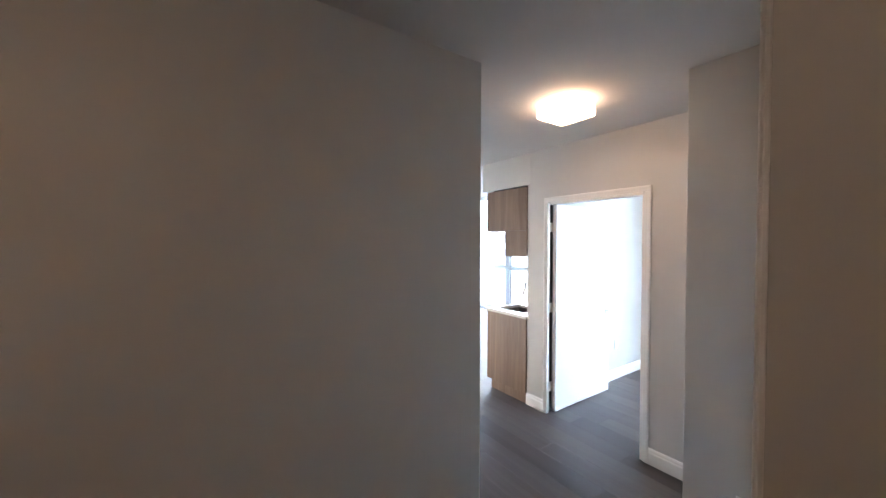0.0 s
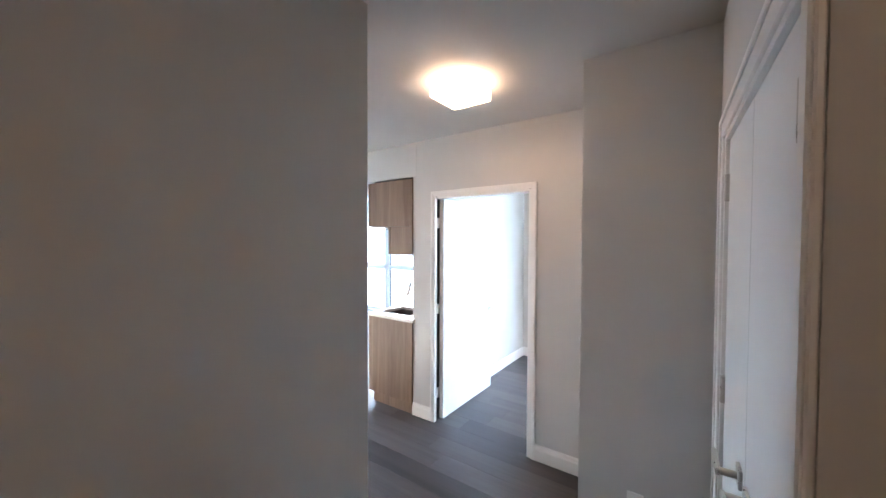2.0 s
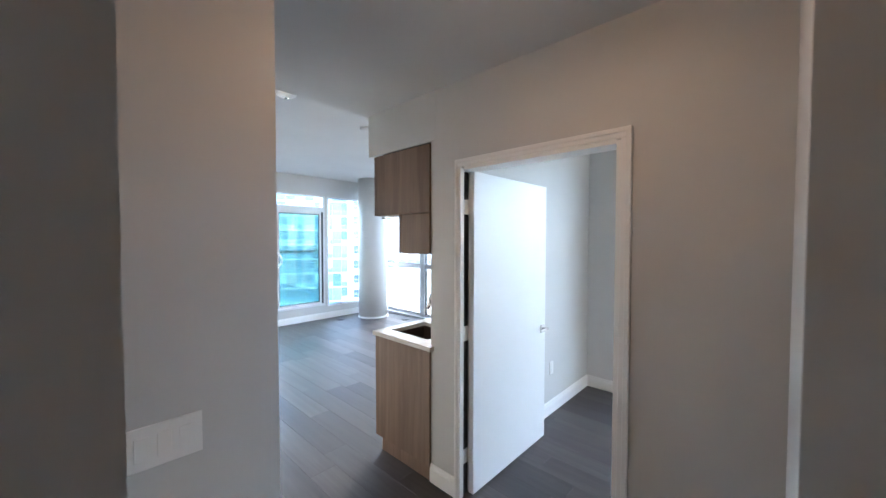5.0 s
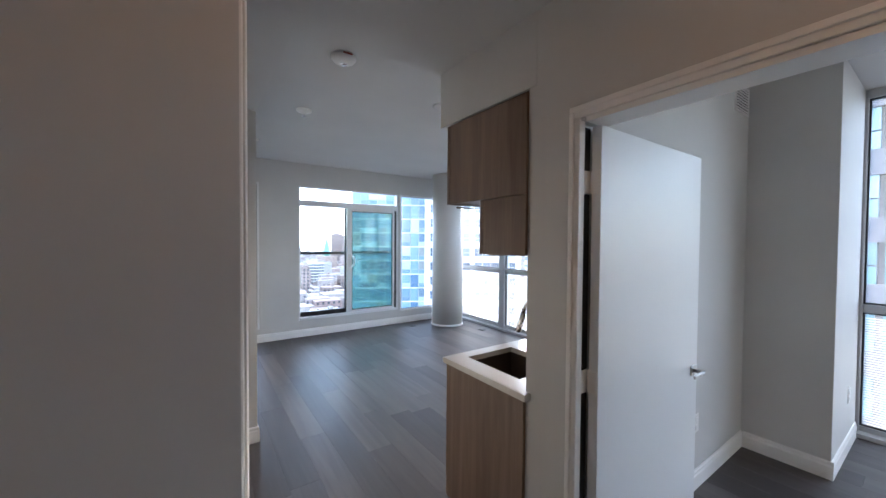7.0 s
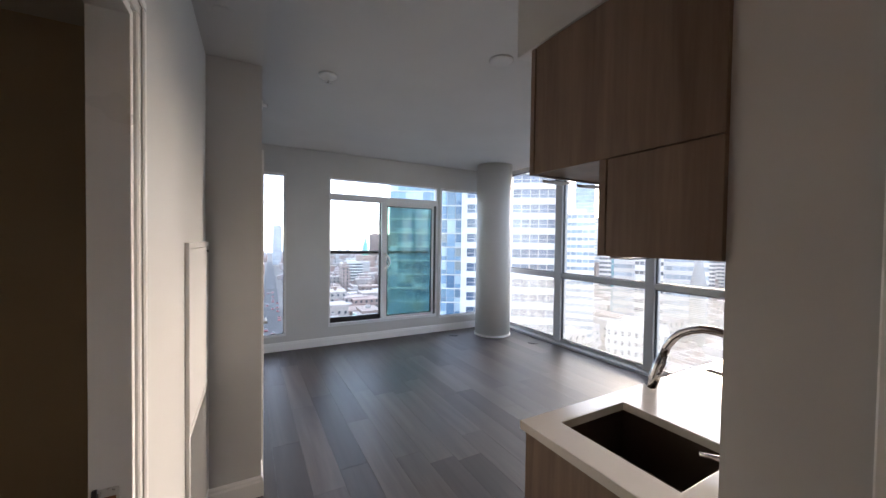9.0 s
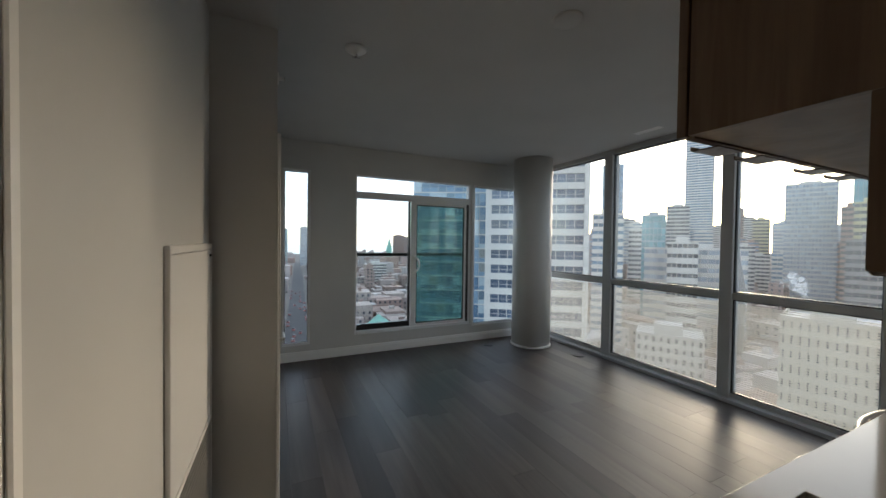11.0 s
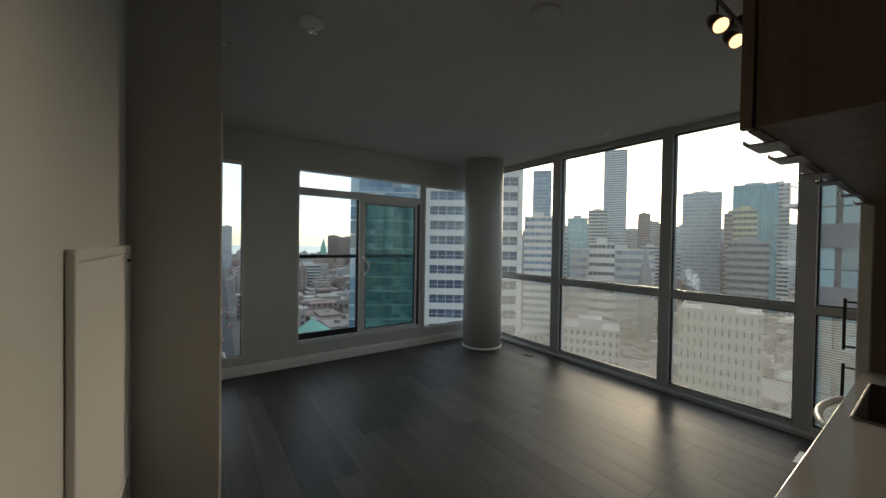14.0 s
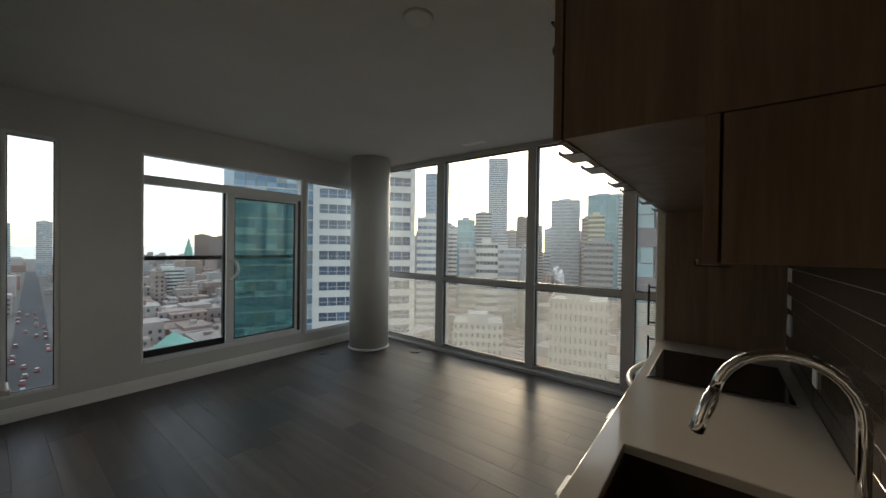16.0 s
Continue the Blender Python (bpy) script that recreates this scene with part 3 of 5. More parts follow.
strike = part("strike_plate", slabs([(LX - 0.054, BD1 - 0.0165, 0.936, LX - 0.018, BD1 - 0.0135, 1.0)]), STEEL, frame_bath, "steel strike plate")
part("strike_lip", slabs([(LX - 0.062, BD1 - 0.022, 0.934, LX - 0.0542, BD1 - 0.0135, 1.002)]), BLACK, frame_bath, "dark bent lip")
part("latch_hole", slabs([(LX - 0.043, BD1 - 0.0185, 0.954, LX - 0.023, BD1 - 0.0165, 0.982)]), COPPER, frame_bath, "dark brown latch hole")



def turned(names, x, y, degrees):
    """Turns the named top-level objects together about an upright axis."""
    m = Matrix.Translation((x, y, 0)) @ Matrix.Rotation(radians(degrees), 4, "Z") @ Matrix.Translation((-x, -y, 0))
    for n in names:
        bpy.data.objects[n].matrix_world = m @ bpy.data.objects[n].matrix_world


turned(["wall_entry", "door_frame_entry", "door_2"], 0.82, EY, 2.3)
# column
bm = bmesh.new()
lathe(bm, 5.46, 7.01, [(0.288, 0.0), (0.288, ROOM_Z)], 64)
column = setting("column", bm, WALL, "round white painted concrete column", "column")
bm = bmesh.new()
lathe(bm, 5.46, 7.01, [(0.302, 0.001), (0.302, 0.018), (0.296, 0.026), (0.289, 0.03)], 64)
setting("column_trim", bm, TRIM, "white ring trim at the column foot", "trim")

# ---- kitchen ----
KX0, KX1, KB = 2.722, 4.76, 2.54
CT = 0.905


def pulls(parent, xs, y, z):
    """Small bent-sheet finger pulls under a door's lower edge."""
    # dark metal puts the pulls' backlit silhouette into their colour
    for x in xs:
        part("finger_pull", extruded([(y - 0.03, z), (y + 0.026, z), (y + 0.03, z + 0.004), (y + 0.03, z + 0.012), (y + 0.027, z + 0.012), (y + 0.026, z + 0.003), (y - 0.03, z + 0.003)], "x", x, x + 0.10), BRONZE, parent, "thin metal finger pull, coloured dark for its silhouette")


for i, (a, b) in enumerate(((KX0 + 0.018, 3.82), (3.82, KX1))):
    cab = thing("base_cabinet", "taupe oak base cabinet under the quartz worktop", "cabinet", (a, KB, 0), group="kitchen base cabinets")
    part("body", slab(a, KB + 0.002, 0.10, b - 0.001, 3.125, CT - 0.032 if i else 0.62), OAK, cab)
    part("toe_kick", slab(a + 0.02, KB + 0.1, 0.0, b - 0.001, 3.09, 0.10), BLACK if i else OAK, cab)
    if i == 0:
        m = (a + b) / 2
        for u, v in ((a + 0.002, m - 0.0015), (m + 0.0015, b - 0.003)):
            part("door", slab(u, 3.126, 0.103, v, 3.146, CT - 0.037, bevel=0.001), OAK, cab)
            part("finger_pull", slab(u + 0.1, 3.13, CT - 0.0345, u + 0.2, 3.196, CT - 0.0315), STEEL, cab)
panel = thing("end_panel", "taupe oak panel closing the end of the base cabinets", "cabinet panel", (KX0, KB, 0))
part("panel", slab(KX0, 2.58, 0.10, KX0 + 0.0175, 3.165, CT - 0.032, bevel=0.001), OAK, panel)
part("plinth", slab(KX0 + 0.012, 2.58, 0.0, KX0 + 0.03, 3.10, 0.10), OAK, panel)

oven = thing("oven", "built-in oven with curved white steel handle below the cooktop", "oven", (4.1, 3.13, 0.16))
part("front", slab(3.87, 3.127, 0.16, 4.46, 3.15, 0.865, bevel=0.004), CERAN, oven)
part("trim_strip", slab(3.87, 3.1505, 0.80, 4.46, 3.156, 0.865, bevel=0.002), STEEL, oven)
bm = bmesh.new()
tube(bm, [(3.90, 3.156, 0.825)] + [(3.90 + 0.53 * k / 14, 3.156 + 0.09 * math.sin(math.pi * k / 14) ** 0.5, 0.825) for k in range(1, 14)] + [(4.43, 3.156, 0.825)], 0.015, 12)
part("handle", bm, TRIM, oven, "curved pale bar handle")

# worktop with a cut-out for the sink
SX0, SX1, SY0, SY1 = 2.82, 3.165, 2.695, 3.09
top = thing("worktop", "white quartz worktop with a sink cut-out", "worktop", (2.7, KB, CT))


def with_hole(x0, y0, x1, y1, hx0, hy0, hx1, hy1, z0, z1):
    """A slab with one square hole, as one closed mesh."""
    bm = bmesh.new()
    rings = [[bm.verts.new((x, y, z)) for x, y in q] for z in (z0, z1)
             for q in (((x0, y0), (x1, y0), (x1, y1), (x0, y1)), ((hx0, hy0), (hx1, hy0), (hx1, hy1), (hx0, hy1)))]
    ol, il, oh, ih = rings
    for k in range(4):
        j = (k + 1) % 4
        for f in ((ol[k], ol[j], oh[j], oh[k]), (il[k], il[j], ih[j], ih[k]), (oh[k], oh[j], ih[j], ih[k]), (ol[k], ol[j], il[j], il[k])):
            bm.faces.new(f)
    bmesh.ops.recalc_face_normals(bm, faces=bm.faces)
    outer = [e for e in bm.edges if all(abs(v.co.z - z1) < 1e-6 for v in e.verts) and len({v in oh for v in e.verts}) == 1]
    bmesh.ops.bevel(bm, geom=outer, offset=0.003, segments=2, profile=0.5, affect="EDGES")
    return bm


part("slab", with_hole(2.70, KB + 0.012, KX1 - 0.002, 3.172, SX0, SY0, SX1, SY1, CT - 0.03, CT), QUARTZ, top)
sink = thing("sink", "undermount bronze-brown steel sink", "sink", (3.0, 2.9, 0.7))
w = 0.008
part("basin_floor", slab(SX0 - w, SY0 - w, 0.68, SX1 + w, SY1 + w, 0.688), SINK, sink)
for r in ((SX0 - w, SY0 - w, SX0 - 0.001, SY1 + w), (SX1 + 0.001, SY0 - w, SX1 + w, SY1 + w),
          (SX0 - 0.001, SY0 - w, SX1 + 0.001, SY0 - 0.001), (SX0 - 0.001, SY1 + 0.001, SX1 + 0.001, SY1 + w)):
    part("basin_wall", slab(r[0], r[1], 0.688, r[2], r[3], CT - 0.0305), SINK, sink)
bm = bmesh.new()
lathe(bm, 2.99, 2.86, [(0.045, 0.688), (0.045, 0.692), (0.03, 0.6925), (0.028, 0.689)], 24)
part("drain", bm, CHROME, sink, "round chrome drain")
tap = thing("faucet", "chrome gooseneck pull-down kitchen faucet", "faucet", (3.03, 2.60, CT))
FX, FY = 3.06, 2.61
bm = bmesh.new()
lathe(bm, FX, FY, [(0.027, CT), (0.027, CT + 0.006), (0.022, CT + 0.012), (0.022, CT + 0.06), (0.014, CT + 0.075)], 24)
part("base", bm, CHROME, tap)
bm = bmesh.new()
pts = [(FX, FY, CT + 0.05), (FX, FY, CT + 0.255)]
for k in range(1, 13):
    a = math.pi * k / 13 * 1.02
    pts.append((FX - 0.03 * (1 - math.cos(a)) / 2, FY + 0.128 * (1 - math.cos(a)), CT + 0.255 + 0.128 * math.sin(a)))
tube(bm, pts, 0.0125, 16)
part("spout", bm, CHROME, tap)
e = Vector(pts[-1])
d = (e - Vector(pts[-2])).normalized()
bm = bmesh.new()
tube(bm, [e, e + d * 0.02, e + d * 0.022, e + d * 0.12, e + d * 0.125], [0.0125, 0.0135, 0.016, 0.0185, 0.015], 16)
part("spray_head", bm, CHROME, tap)
bm = bmesh.new()
tube(bm, [(FX - 0.015, FY + 0.012, CT + 0.04), (FX - 0.05, FY + 0.045, CT + 0.043), (FX - 0.105, FY + 0.11, CT + 0.048)], [0.011, 0.009, 0.006], 12)
part("lever", bm, CHROME, tap)

hob = thing("cooktop", "black glass cooktop with a steel rim set in the worktop", "cooktop", (4.1, 2.85, CT))
part("rim", slab(3.88, 2.60, CT + 0.0005, 4.46, 3.13, CT + 0.006, bevel=0.002), STEEL, hob)
part("glass", slab(3.888, 2.608, CT + 0.0065, 4.452, 3.122, CT + 0.010, bevel=0.001), CERAN, hob)

# upper cabinets: deep row above, shallow row below
up = thing("upper_cabinet", "taupe oak deep wall cabinet under the bulkhead", "cabinet", (KX0, KB, 1.777), group="kitchen wall cabinets")
part("body", slab(KX0 + 0.0, 2.58, 1.777, KX0 + 0.018, 3.148, 2.217, bevel=0.001), OAK, up)
part("carcass", slab(KX0 + 0.0185, KB + 0.002, 1.779, KX1, 3.146, 2.217), OAK, up)
# black block fills the gap over the cabinets in place of its shade
part("shadow_gap", slab(KX0 + 0.03, KB + 0.02, 2.2175, KX1, 3.10, 2.2345), BLACK, up, "black filler in place of the shaded gap under the bulkhead")
part("front_edge", slab(KX0, 3.1535, 1.777, KX0 + 0.018, 3.173, 2.217, bevel=0.001), OAK, up)
xs = [KX0 + 0.0195, 3.25, 3.75, 4.255, KX1]
for u, v in zip(xs, xs[1:]):
    part("door", slab(u + 0.0015, 3.1465, 1.775, v - 0.0015, 3.166, 2.216, bevel=0.001), OAK, up)
pulls(up, (2.80, 2.985, 3.30, 3.50, 3.95, 4.35), 3.158, 1.760)
lo = thing("upper_cabinet", "taupe oak shallow wall cabinet above the backsplash", "cabinet", (KX0, KB, 1.505), group="kitchen wall cabinets")
part("body", slab(KX0, 2.58, 1.505, KX0 + 0.018, 2.859, 1.7745, bevel=0.001), OAK, lo)
part("front_edge", slab(KX0, 2.8635, 1.505, KX0 + 0.018, 2.886, 1.7755, bevel=0.001), OAK, lo)
part("carcass", slab(KX0 + 0.0185, KB + 0.002, 1.507, KX1, 2.862, 1.7755), OAK, lo)
for u, v in zip(xs, xs[1:]):
    part("door", slab(u + 0.0015, 2.8625, 1.505, v - 0.0015, 2.882, 1.7755, bevel=0.001), OAK, lo)
pulls(lo, (2.80, 3.20), 2.872, 1.4945)

# tall panel and fridge
tp = thing("tall_panel", "taupe oak tall panel between cooktop and fridge", "cabinet panel", (KX1, KB, 0))
part("panel", slab(KX1, KB + 0.002, 0.0, KX1 + 0.019, 3.148, 2.2345, bevel=0.001), OAK, tp)
fr = thing("fridge", "tall cream white fridge with dark bar handles", "fridge", (4.8, KB, 0))
part("body", slab(4.782, KB + 0.02, 0.02, 5.38, 3.15, 1.90, bevel=0.004), STEEL, fr)
for z0, z1 in ((0.05, 0.78), (0.79, 1.89)):
    d = part("door", slab(4.784, 3.152, z0, 5.378, 3.205, z1, bevel=0.006), CREAM, fr, "cream white fridge door")
    for z in (z0 + 0.02, z0 + 0.05) if z0 > 0.5 else (z1 - 0.05,):
        part("hinge_screw", slab(4.7815, 3.172, z, 4.7838, 3.184, z + 0.012), NEARBLACK, d, "dark screw cap")
for z0, z1 in ((0.62, 0.90), (0.98, 1.27)):
    bm = bmesh.new()
    tube(bm, [(4.84, 3.205, z0 + 0.02), (4.84, 3.255, z0 + 0.02)], 0.006, 8)
    tube(bm, [(4.84, 3.205, z1 - 0.02), (4.84, 3.255, z1 - 0.02)], 0.006, 8)
    tube(bm, [(4.84, 3.255, z0), (4.84, 3.255, z1)], 0.0075, 10)
    part("bar_handle", bm, BLACK, fr, "dark bar handle")
oc = thing("upper_cabinet", "taupe oak cabinet above the fridge", "cabinet", (4.8, KB, 1.92), group="kitchen wall cabinets")
part("body", slab(4.782, KB + 0.002, 1.92, 5.38, 3.13, 2.217), OAK, oc)
part("door", slab(4.784, 3.131, 1.922, 5.378, 3.15, 2.215, bevel=0.001), OAK, oc)
tp2 = thing("tall_panel", "taupe oak tall panel beside the fridge", "cabinet panel", (5.39, KB, 0))
part("panel", slab(5.384, KB + 0.002, 0.0, 5.403, 3.20, 2.2345, bevel=0.001), OAK, tp2)

# backsplash: long glazed tiles on the kitchen wall
bs = thing("backsplash", "brown glazed long tiles between worktop and cabinets", "backsplash", (KX0, KB, CT))
part("grout", slab(WX + 0.022, KB + 0.0005, CT - 0.02, KX1 - 0.001, KB + 0.006, 1.505), GROUT, bs)
th, tw, gap = 0.0722, 0.298, 0.0025
tile_me = mesh_of("tile", slab(0, 0, 0, tw, 0.005, th, bevel=0.0012), TILE)
row, z = 0, CT + 0.002
while z + th < 1.506:
    x = WX + 0.024 - (row % 2) * 0.15
    while x + tw < KX1:
        if x >= WX + 0.022:
            o = new("tile", tile_me)
            o.location = (x - bs.location.x, KB + 0.0058 - bs.location.y, z - bs.location.z)
            o.parent = bs
        x += tw + gap
    z += th + gap
    row += 1


def outlet(x, y, z, w, h, out, name="wall_outlet", label="white plastic wall outlet"):
    """Cover plate with two slots; out: the way it faces."""
    ob = thing(name, label, "outlet", (x, y, z))
    if abs(out[1]) > 0.5:
        s = out[1]
        lo, hi = sorted((y, y + s * 0.006))
        part("plate", slab(x - w / 2, lo, z - h / 2, x + w / 2, hi, z + h / 2, bevel=0.002), PLASTIC, ob)
        lo, hi = sorted((y + s * 0.0062, y + s * 0.009))
        for k in (-1, 1):
            part("socket", slab(x - w * 0.24, lo, z + k * h * 0.2 - h * 0.13, x + w * 0.24, hi, z + k * h * 0.2 + h * 0.13, bevel=0.001), PLASTIC, ob)
    else:
        s = out[0]
        lo, hi = sorted((x, x + s * 0.006))
        part("plate", slab(lo, y - w / 2, z - h / 2, hi, y + w / 2, z + h / 2, bevel=0.002), PLASTIC, ob)
        lo, hi = sorted((x + s * 0.0062, x + s * 0.009))
        for k in (-1, 1):
            part("socket", slab(lo, y - w * 0.24, z + k * h * 0.2 - h * 0.13, hi, y + w * 0.24, z + k * h * 0.2 + h * 0.13, bevel=0.001), PLASTIC, ob)
    return ob


outlet(3.92, KB + 0.011, 1.05, 0.07, 0.115, (0, 1, 0))
outlet(4.60, KB + 0.011, 1.12, 0.07, 0.115, (0, 1, 0))
outlet(4.15, 2.43, 0.42, 0.07, 0.115, (0, -1, 0))
outlet(5.6, 1.95, 0.42, 0.07, 0.115, (0, -1, 0))
outlet(2.06, 0.64, 0.40, 0.07, 0.115, (-1, 0, 0))
sw = thing("light_switch", "white plate with three rocker switches", "light switch", (1.25, 2.186, 1.1))
part("plate", slab(1.195, 2.18, 0.975, 1.375, 2.186, 1.095, bevel=0.002), PLASTIC, sw)
for k in range(3):
    part("rocker", slab(1.218 + k * 0.05, 2.1755, 1.002, 1.250 + k * 0.05, 2.1795, 1.068, bevel=0.001), PLASTIC, sw)

# access panel with a return grille on the bathroom wall
ap = thing("access_panel", "white metal access panel with a return air grille below", "access panel", (LX, 4.1, 0.1))
AY0, AY1 = 3.90, 4.545
part("frame", slabs([(LX, AY0, 0.13, LX + 0.016, AY0 + 0.02, 1.52), (LX, AY1 - 0.02, 0.13, LX + 0.016, AY1, 1.52), (LX, AY0 + 0.02, 1.495, LX + 0.016, AY1 - 0.02, 1.52), (LX, AY0 + 0.02, 0.13, LX + 0.016, AY1 - 0.02, 0.155), (LX, AY0 + 0.02, 0.74, LX + 0.016, AY1 - 0.02, 0.76)], bevel=0.002), TRIM, ap)
part("door", slab(LX, AY0 + 0.023, 0.763, LX + 0.0135, AY1 - 0.023, 1.492, bevel=0.002), TRIM, ap)
part("latch", slab(LX + 0.0137, AY1 - 0.05, 1.465, LX + 0.02, AY1 - 0.03, 1.475, bevel=0.001), BLACK, ap, "small dark latch")
part("backing", slab(LX, AY0 + 0.021, 0.157, LX + 0.003, AY1 - 0.021, 0.738), NEARBLACK, ap)
for k in range(24):
    z = 0.165 + k * 0.0238
    part("slat", extruded([(LX + 0.004, z), (LX + 0.015, z + 0.010), (LX + 0.015, z + 0.013), (LX + 0.004, z + 0.003)], "y", AY0 + 0.0215, AY1 - 0.0215), TRIM, ap)

turned(["wall_bathroom", "door_frame_bathroom", "access_panel"], LX, 2.186, -1.0)

# ---- ceiling fixtures ----
lamp = thing("ceiling_light", "square opal glass ceiling light, switched on", "ceiling light", (1.93, 1.55, HALL_Z))
part("base_plate", slab(1.84, 1.455, HALL_Z - 0.022, 2.02, 1.635, HALL_Z, bevel=0.002), STEEL, lamp)
part("shade", slab(1.80, 1.415, HALL_Z - 0.092, 2.06, 1.675, HALL_Z - 0.0225, bevel=0.012, segs=3), LAMP, lamp, "glowing opal glass shade")
lt = new("hall_lamp", bpy.data.lights.new("hall_lamp", "AREA"))
lt.data.shape, lt.data.size, lt.data.energy, lt.data.color = "SQUARE", 0.24, 0.062, (1.0, 0.62, 0.38)
lt.matrix_world = look((1.93, 1.545, HALL_Z - 0.096), (1.93, 1.545, 0))

# unseen fixture and lamp, added because the niche walls are lit warm
lamp2 = copy_thing(lamp, pose(-0.7, 0.1, HALL_Z))
lt2 = new("unseen_niche_lamp", bpy.data.lights.new("unseen_niche_lamp", "AREA"))
lt2.data.shape, lt2.data.size, lt2.data.energy, lt2.data.color = "SQUARE", 0.24, 0.019, (1.0, 0.44, 0.21)
lt2.matrix_world = look((-0.7, 0.1, HALL_Z - 0.096), (-0.7, 0.1, 0))


def disc(name, label, cat, x, y, z, prof, mat=None):
    ob = thing(name, label, cat, (x, y, z))
    bm = bmesh.new()
    lathe(bm, x, y, [(r, z - h) for r, h in prof], 32)
    part("cover", bm, mat or PLASTIC, ob)
    return ob


sm = disc("smoke_alarm", "round white smoke alarm on the ceiling", "smoke alarm", 2.36, 3.87, ROOM_Z, [(0.08, 0), (0.082, 0.018), (0.07, 0.034), (0.05, 0.046), (0.02, 0.05)])
bm = bmesh.new()
tube(bm, [(2.36, 3.87, ROOM_Z - 0.048), (2.36, 3.87, ROOM_Z - 0.058), (2.36, 3.87, ROOM_Z - 0.062)], [0.026, 0.024, 0.01], 16)
part("sensor", bm, CHROME, sm, "chrome sensor cap")
part("label_strip", slab(2.33, 3.785, ROOM_Z - 0.019, 2.39, 3.7895, ROOM_Z - 0.009), REDP, sm, "small orange label")
sp = disc("sprinkler", "white ceiling sprinkler head with round plate", "sprinkler", 2.385, 5.05, ROOM_Z, [(0.068, 0), (0.068, 0.012), (0.055, 0.022), (0.03, 0.026), (0.012, 0.045)])
part("deflector", slabs([(2.36, 5.045, ROOM_Z - 0.062, 2.41, 5.055, ROOM_Z - 0.058), (2.38, 5.025, ROOM_Z - 0.058, 2.39, 5.075, ROOM_Z - 0.046)]), CHROME, sp)
disc("junction_cover", "round white junction cover on the ceiling", "cover plate", 3.39, 4.21, ROOM_Z, [(0.085, 0), (0.085, 0.006), (0.07, 0.012), (0.01, 0.014)], CEIL)
disc("concealed_sprinkler", "flat round concealed sprinkler cover", "cover plate", 1.748, 4.09, HALL_Z, [(0.042, 0.0), (0.042, 0.004), (0.04, 0.005)], CEIL)


def register(name, label, x, y, z, lx, ly, n, frame_mat, slat_mat, down):
    """Slotted air register lying in a ceiling or floor."""
    ob = thing(name, label, "air vent", (x, y, z))
    s = -1 if down else 1
    lo, hi = sorted((z, z + s * 0.005))
    part("frame", slabs([(x - lx / 2, y - ly / 2, lo, x + lx / 2, y - ly / 2 + 0.012, hi), (x - lx / 2, y + ly / 2 - 0.012, lo, x + lx / 2, y + ly / 2, hi),
                         (x - lx / 2, y - ly / 2 + 0.012, lo, x - lx / 2 + 0.012, y + ly / 2 - 0.012, hi), (x + lx / 2 - 0.012, y - ly / 2 + 0.012, lo, x + lx / 2, y + ly / 2 - 0.012, hi)]), frame_mat, ob)
    lo, hi = sorted((z, z + s * 0.001))
    part("backing", slab(x - lx / 2 + 0.0125, y - ly / 2 + 0.0125, lo, x + lx / 2 - 0.0125, y + ly / 2 - 0.0125, hi), NEARBLACK, ob)
    for k in range(n):
        if lx < ly:
            u = x - lx / 2 + 0.012 + (k + 0.5) * (lx - 0.024) / n
            part("slat", slab(u - 0.003, y - ly / 2 + 0.013, min(z + s * 0.0012, z + s * 0.0045), u + 0.003, y + ly / 2 - 0.013, max(z + s * 0.0012, z + s * 0.0045)), slat_mat, ob)
        else:
            u = y - ly / 2 + 0.012 + (k + 0.5) * (ly - 0.024) / n
            part("slat", slab(x - lx / 2 + 0.013, u - 0.003, min(z + s * 0.0012, z + s * 0.0045), x + lx / 2 - 0.013, u + 0.003, max(z + s * 0.0012, z + s * 0.0045)), slat_mat, ob)
    return ob


register("ceiling_vent", "slim white ceiling air vent near the window wall", 5.62, 5.28, ROOM_Z, 0.08, 0.30, 4, PLASTIC, PLASTIC, True)


def floor_plate(x, y):
    ob = thing("floor_outlet", "round dark floor outlet cover", "floor outlet", (x, y, 0), group="floor outlets")
    bm = bmesh.new()
    lathe(bm, x, y, [(0.075, 0.0005), (0.075, 0.005), (0.068, 0.009), (0.05, 0.009), (0.048, 0.007)], 32)
    part("ring", bm, BLACK, ob)
    bm = bmesh.new()
    lathe(bm, x, y, [(0.046, 0.007), (0.046, 0.0105), (0.044, 0.0115)], 24)
    part("lid", bm, BLACK, ob)


floor_plate(4.82, 7.2)
floor_plate(5.70, 6.28)

ss = thing("wall_sprinkler", "small sidewall sprinkler head on the living room wall", "sprinkler", (1.92, 4.68, 2.36))
bm = bmesh.new()
tube(bm, [(1.92, 4.68, 2.36), (1.926, 4.68, 2.36), (1.927, 4.68, 2.36), (1.95, 4.68, 2.36)], [0.03, 0.028, 0.01, 0.008], 16)
part("rosette", bm, PLASTIC, ss)
part("deflector", slab(1.951, 4.668, 2.352, 1.955, 4.692, 2.368), STEEL, ss)

# bedroom wall register
bv = thing("wall_vent", "white slotted air vent high on the bedroom wall", "air vent", (4.84, 2.43, 2.62))
part("frame", slabs([(4.70, 2.422, 2.52, 4.98, 2.43, 2.535), (4.70, 2.422, 2.705, 4.98, 2.43, 2.72), (4.70, 2.422, 2.535, 4.715, 2.43, 2.705), (4.965, 2.422, 2.535, 4.98, 2.43, 2.705)]), PLASTIC, bv)
part("backing", slab(4.715, 2.427, 2.535, 4.965, 2.4295, 2.705), NEARBLACK, bv)
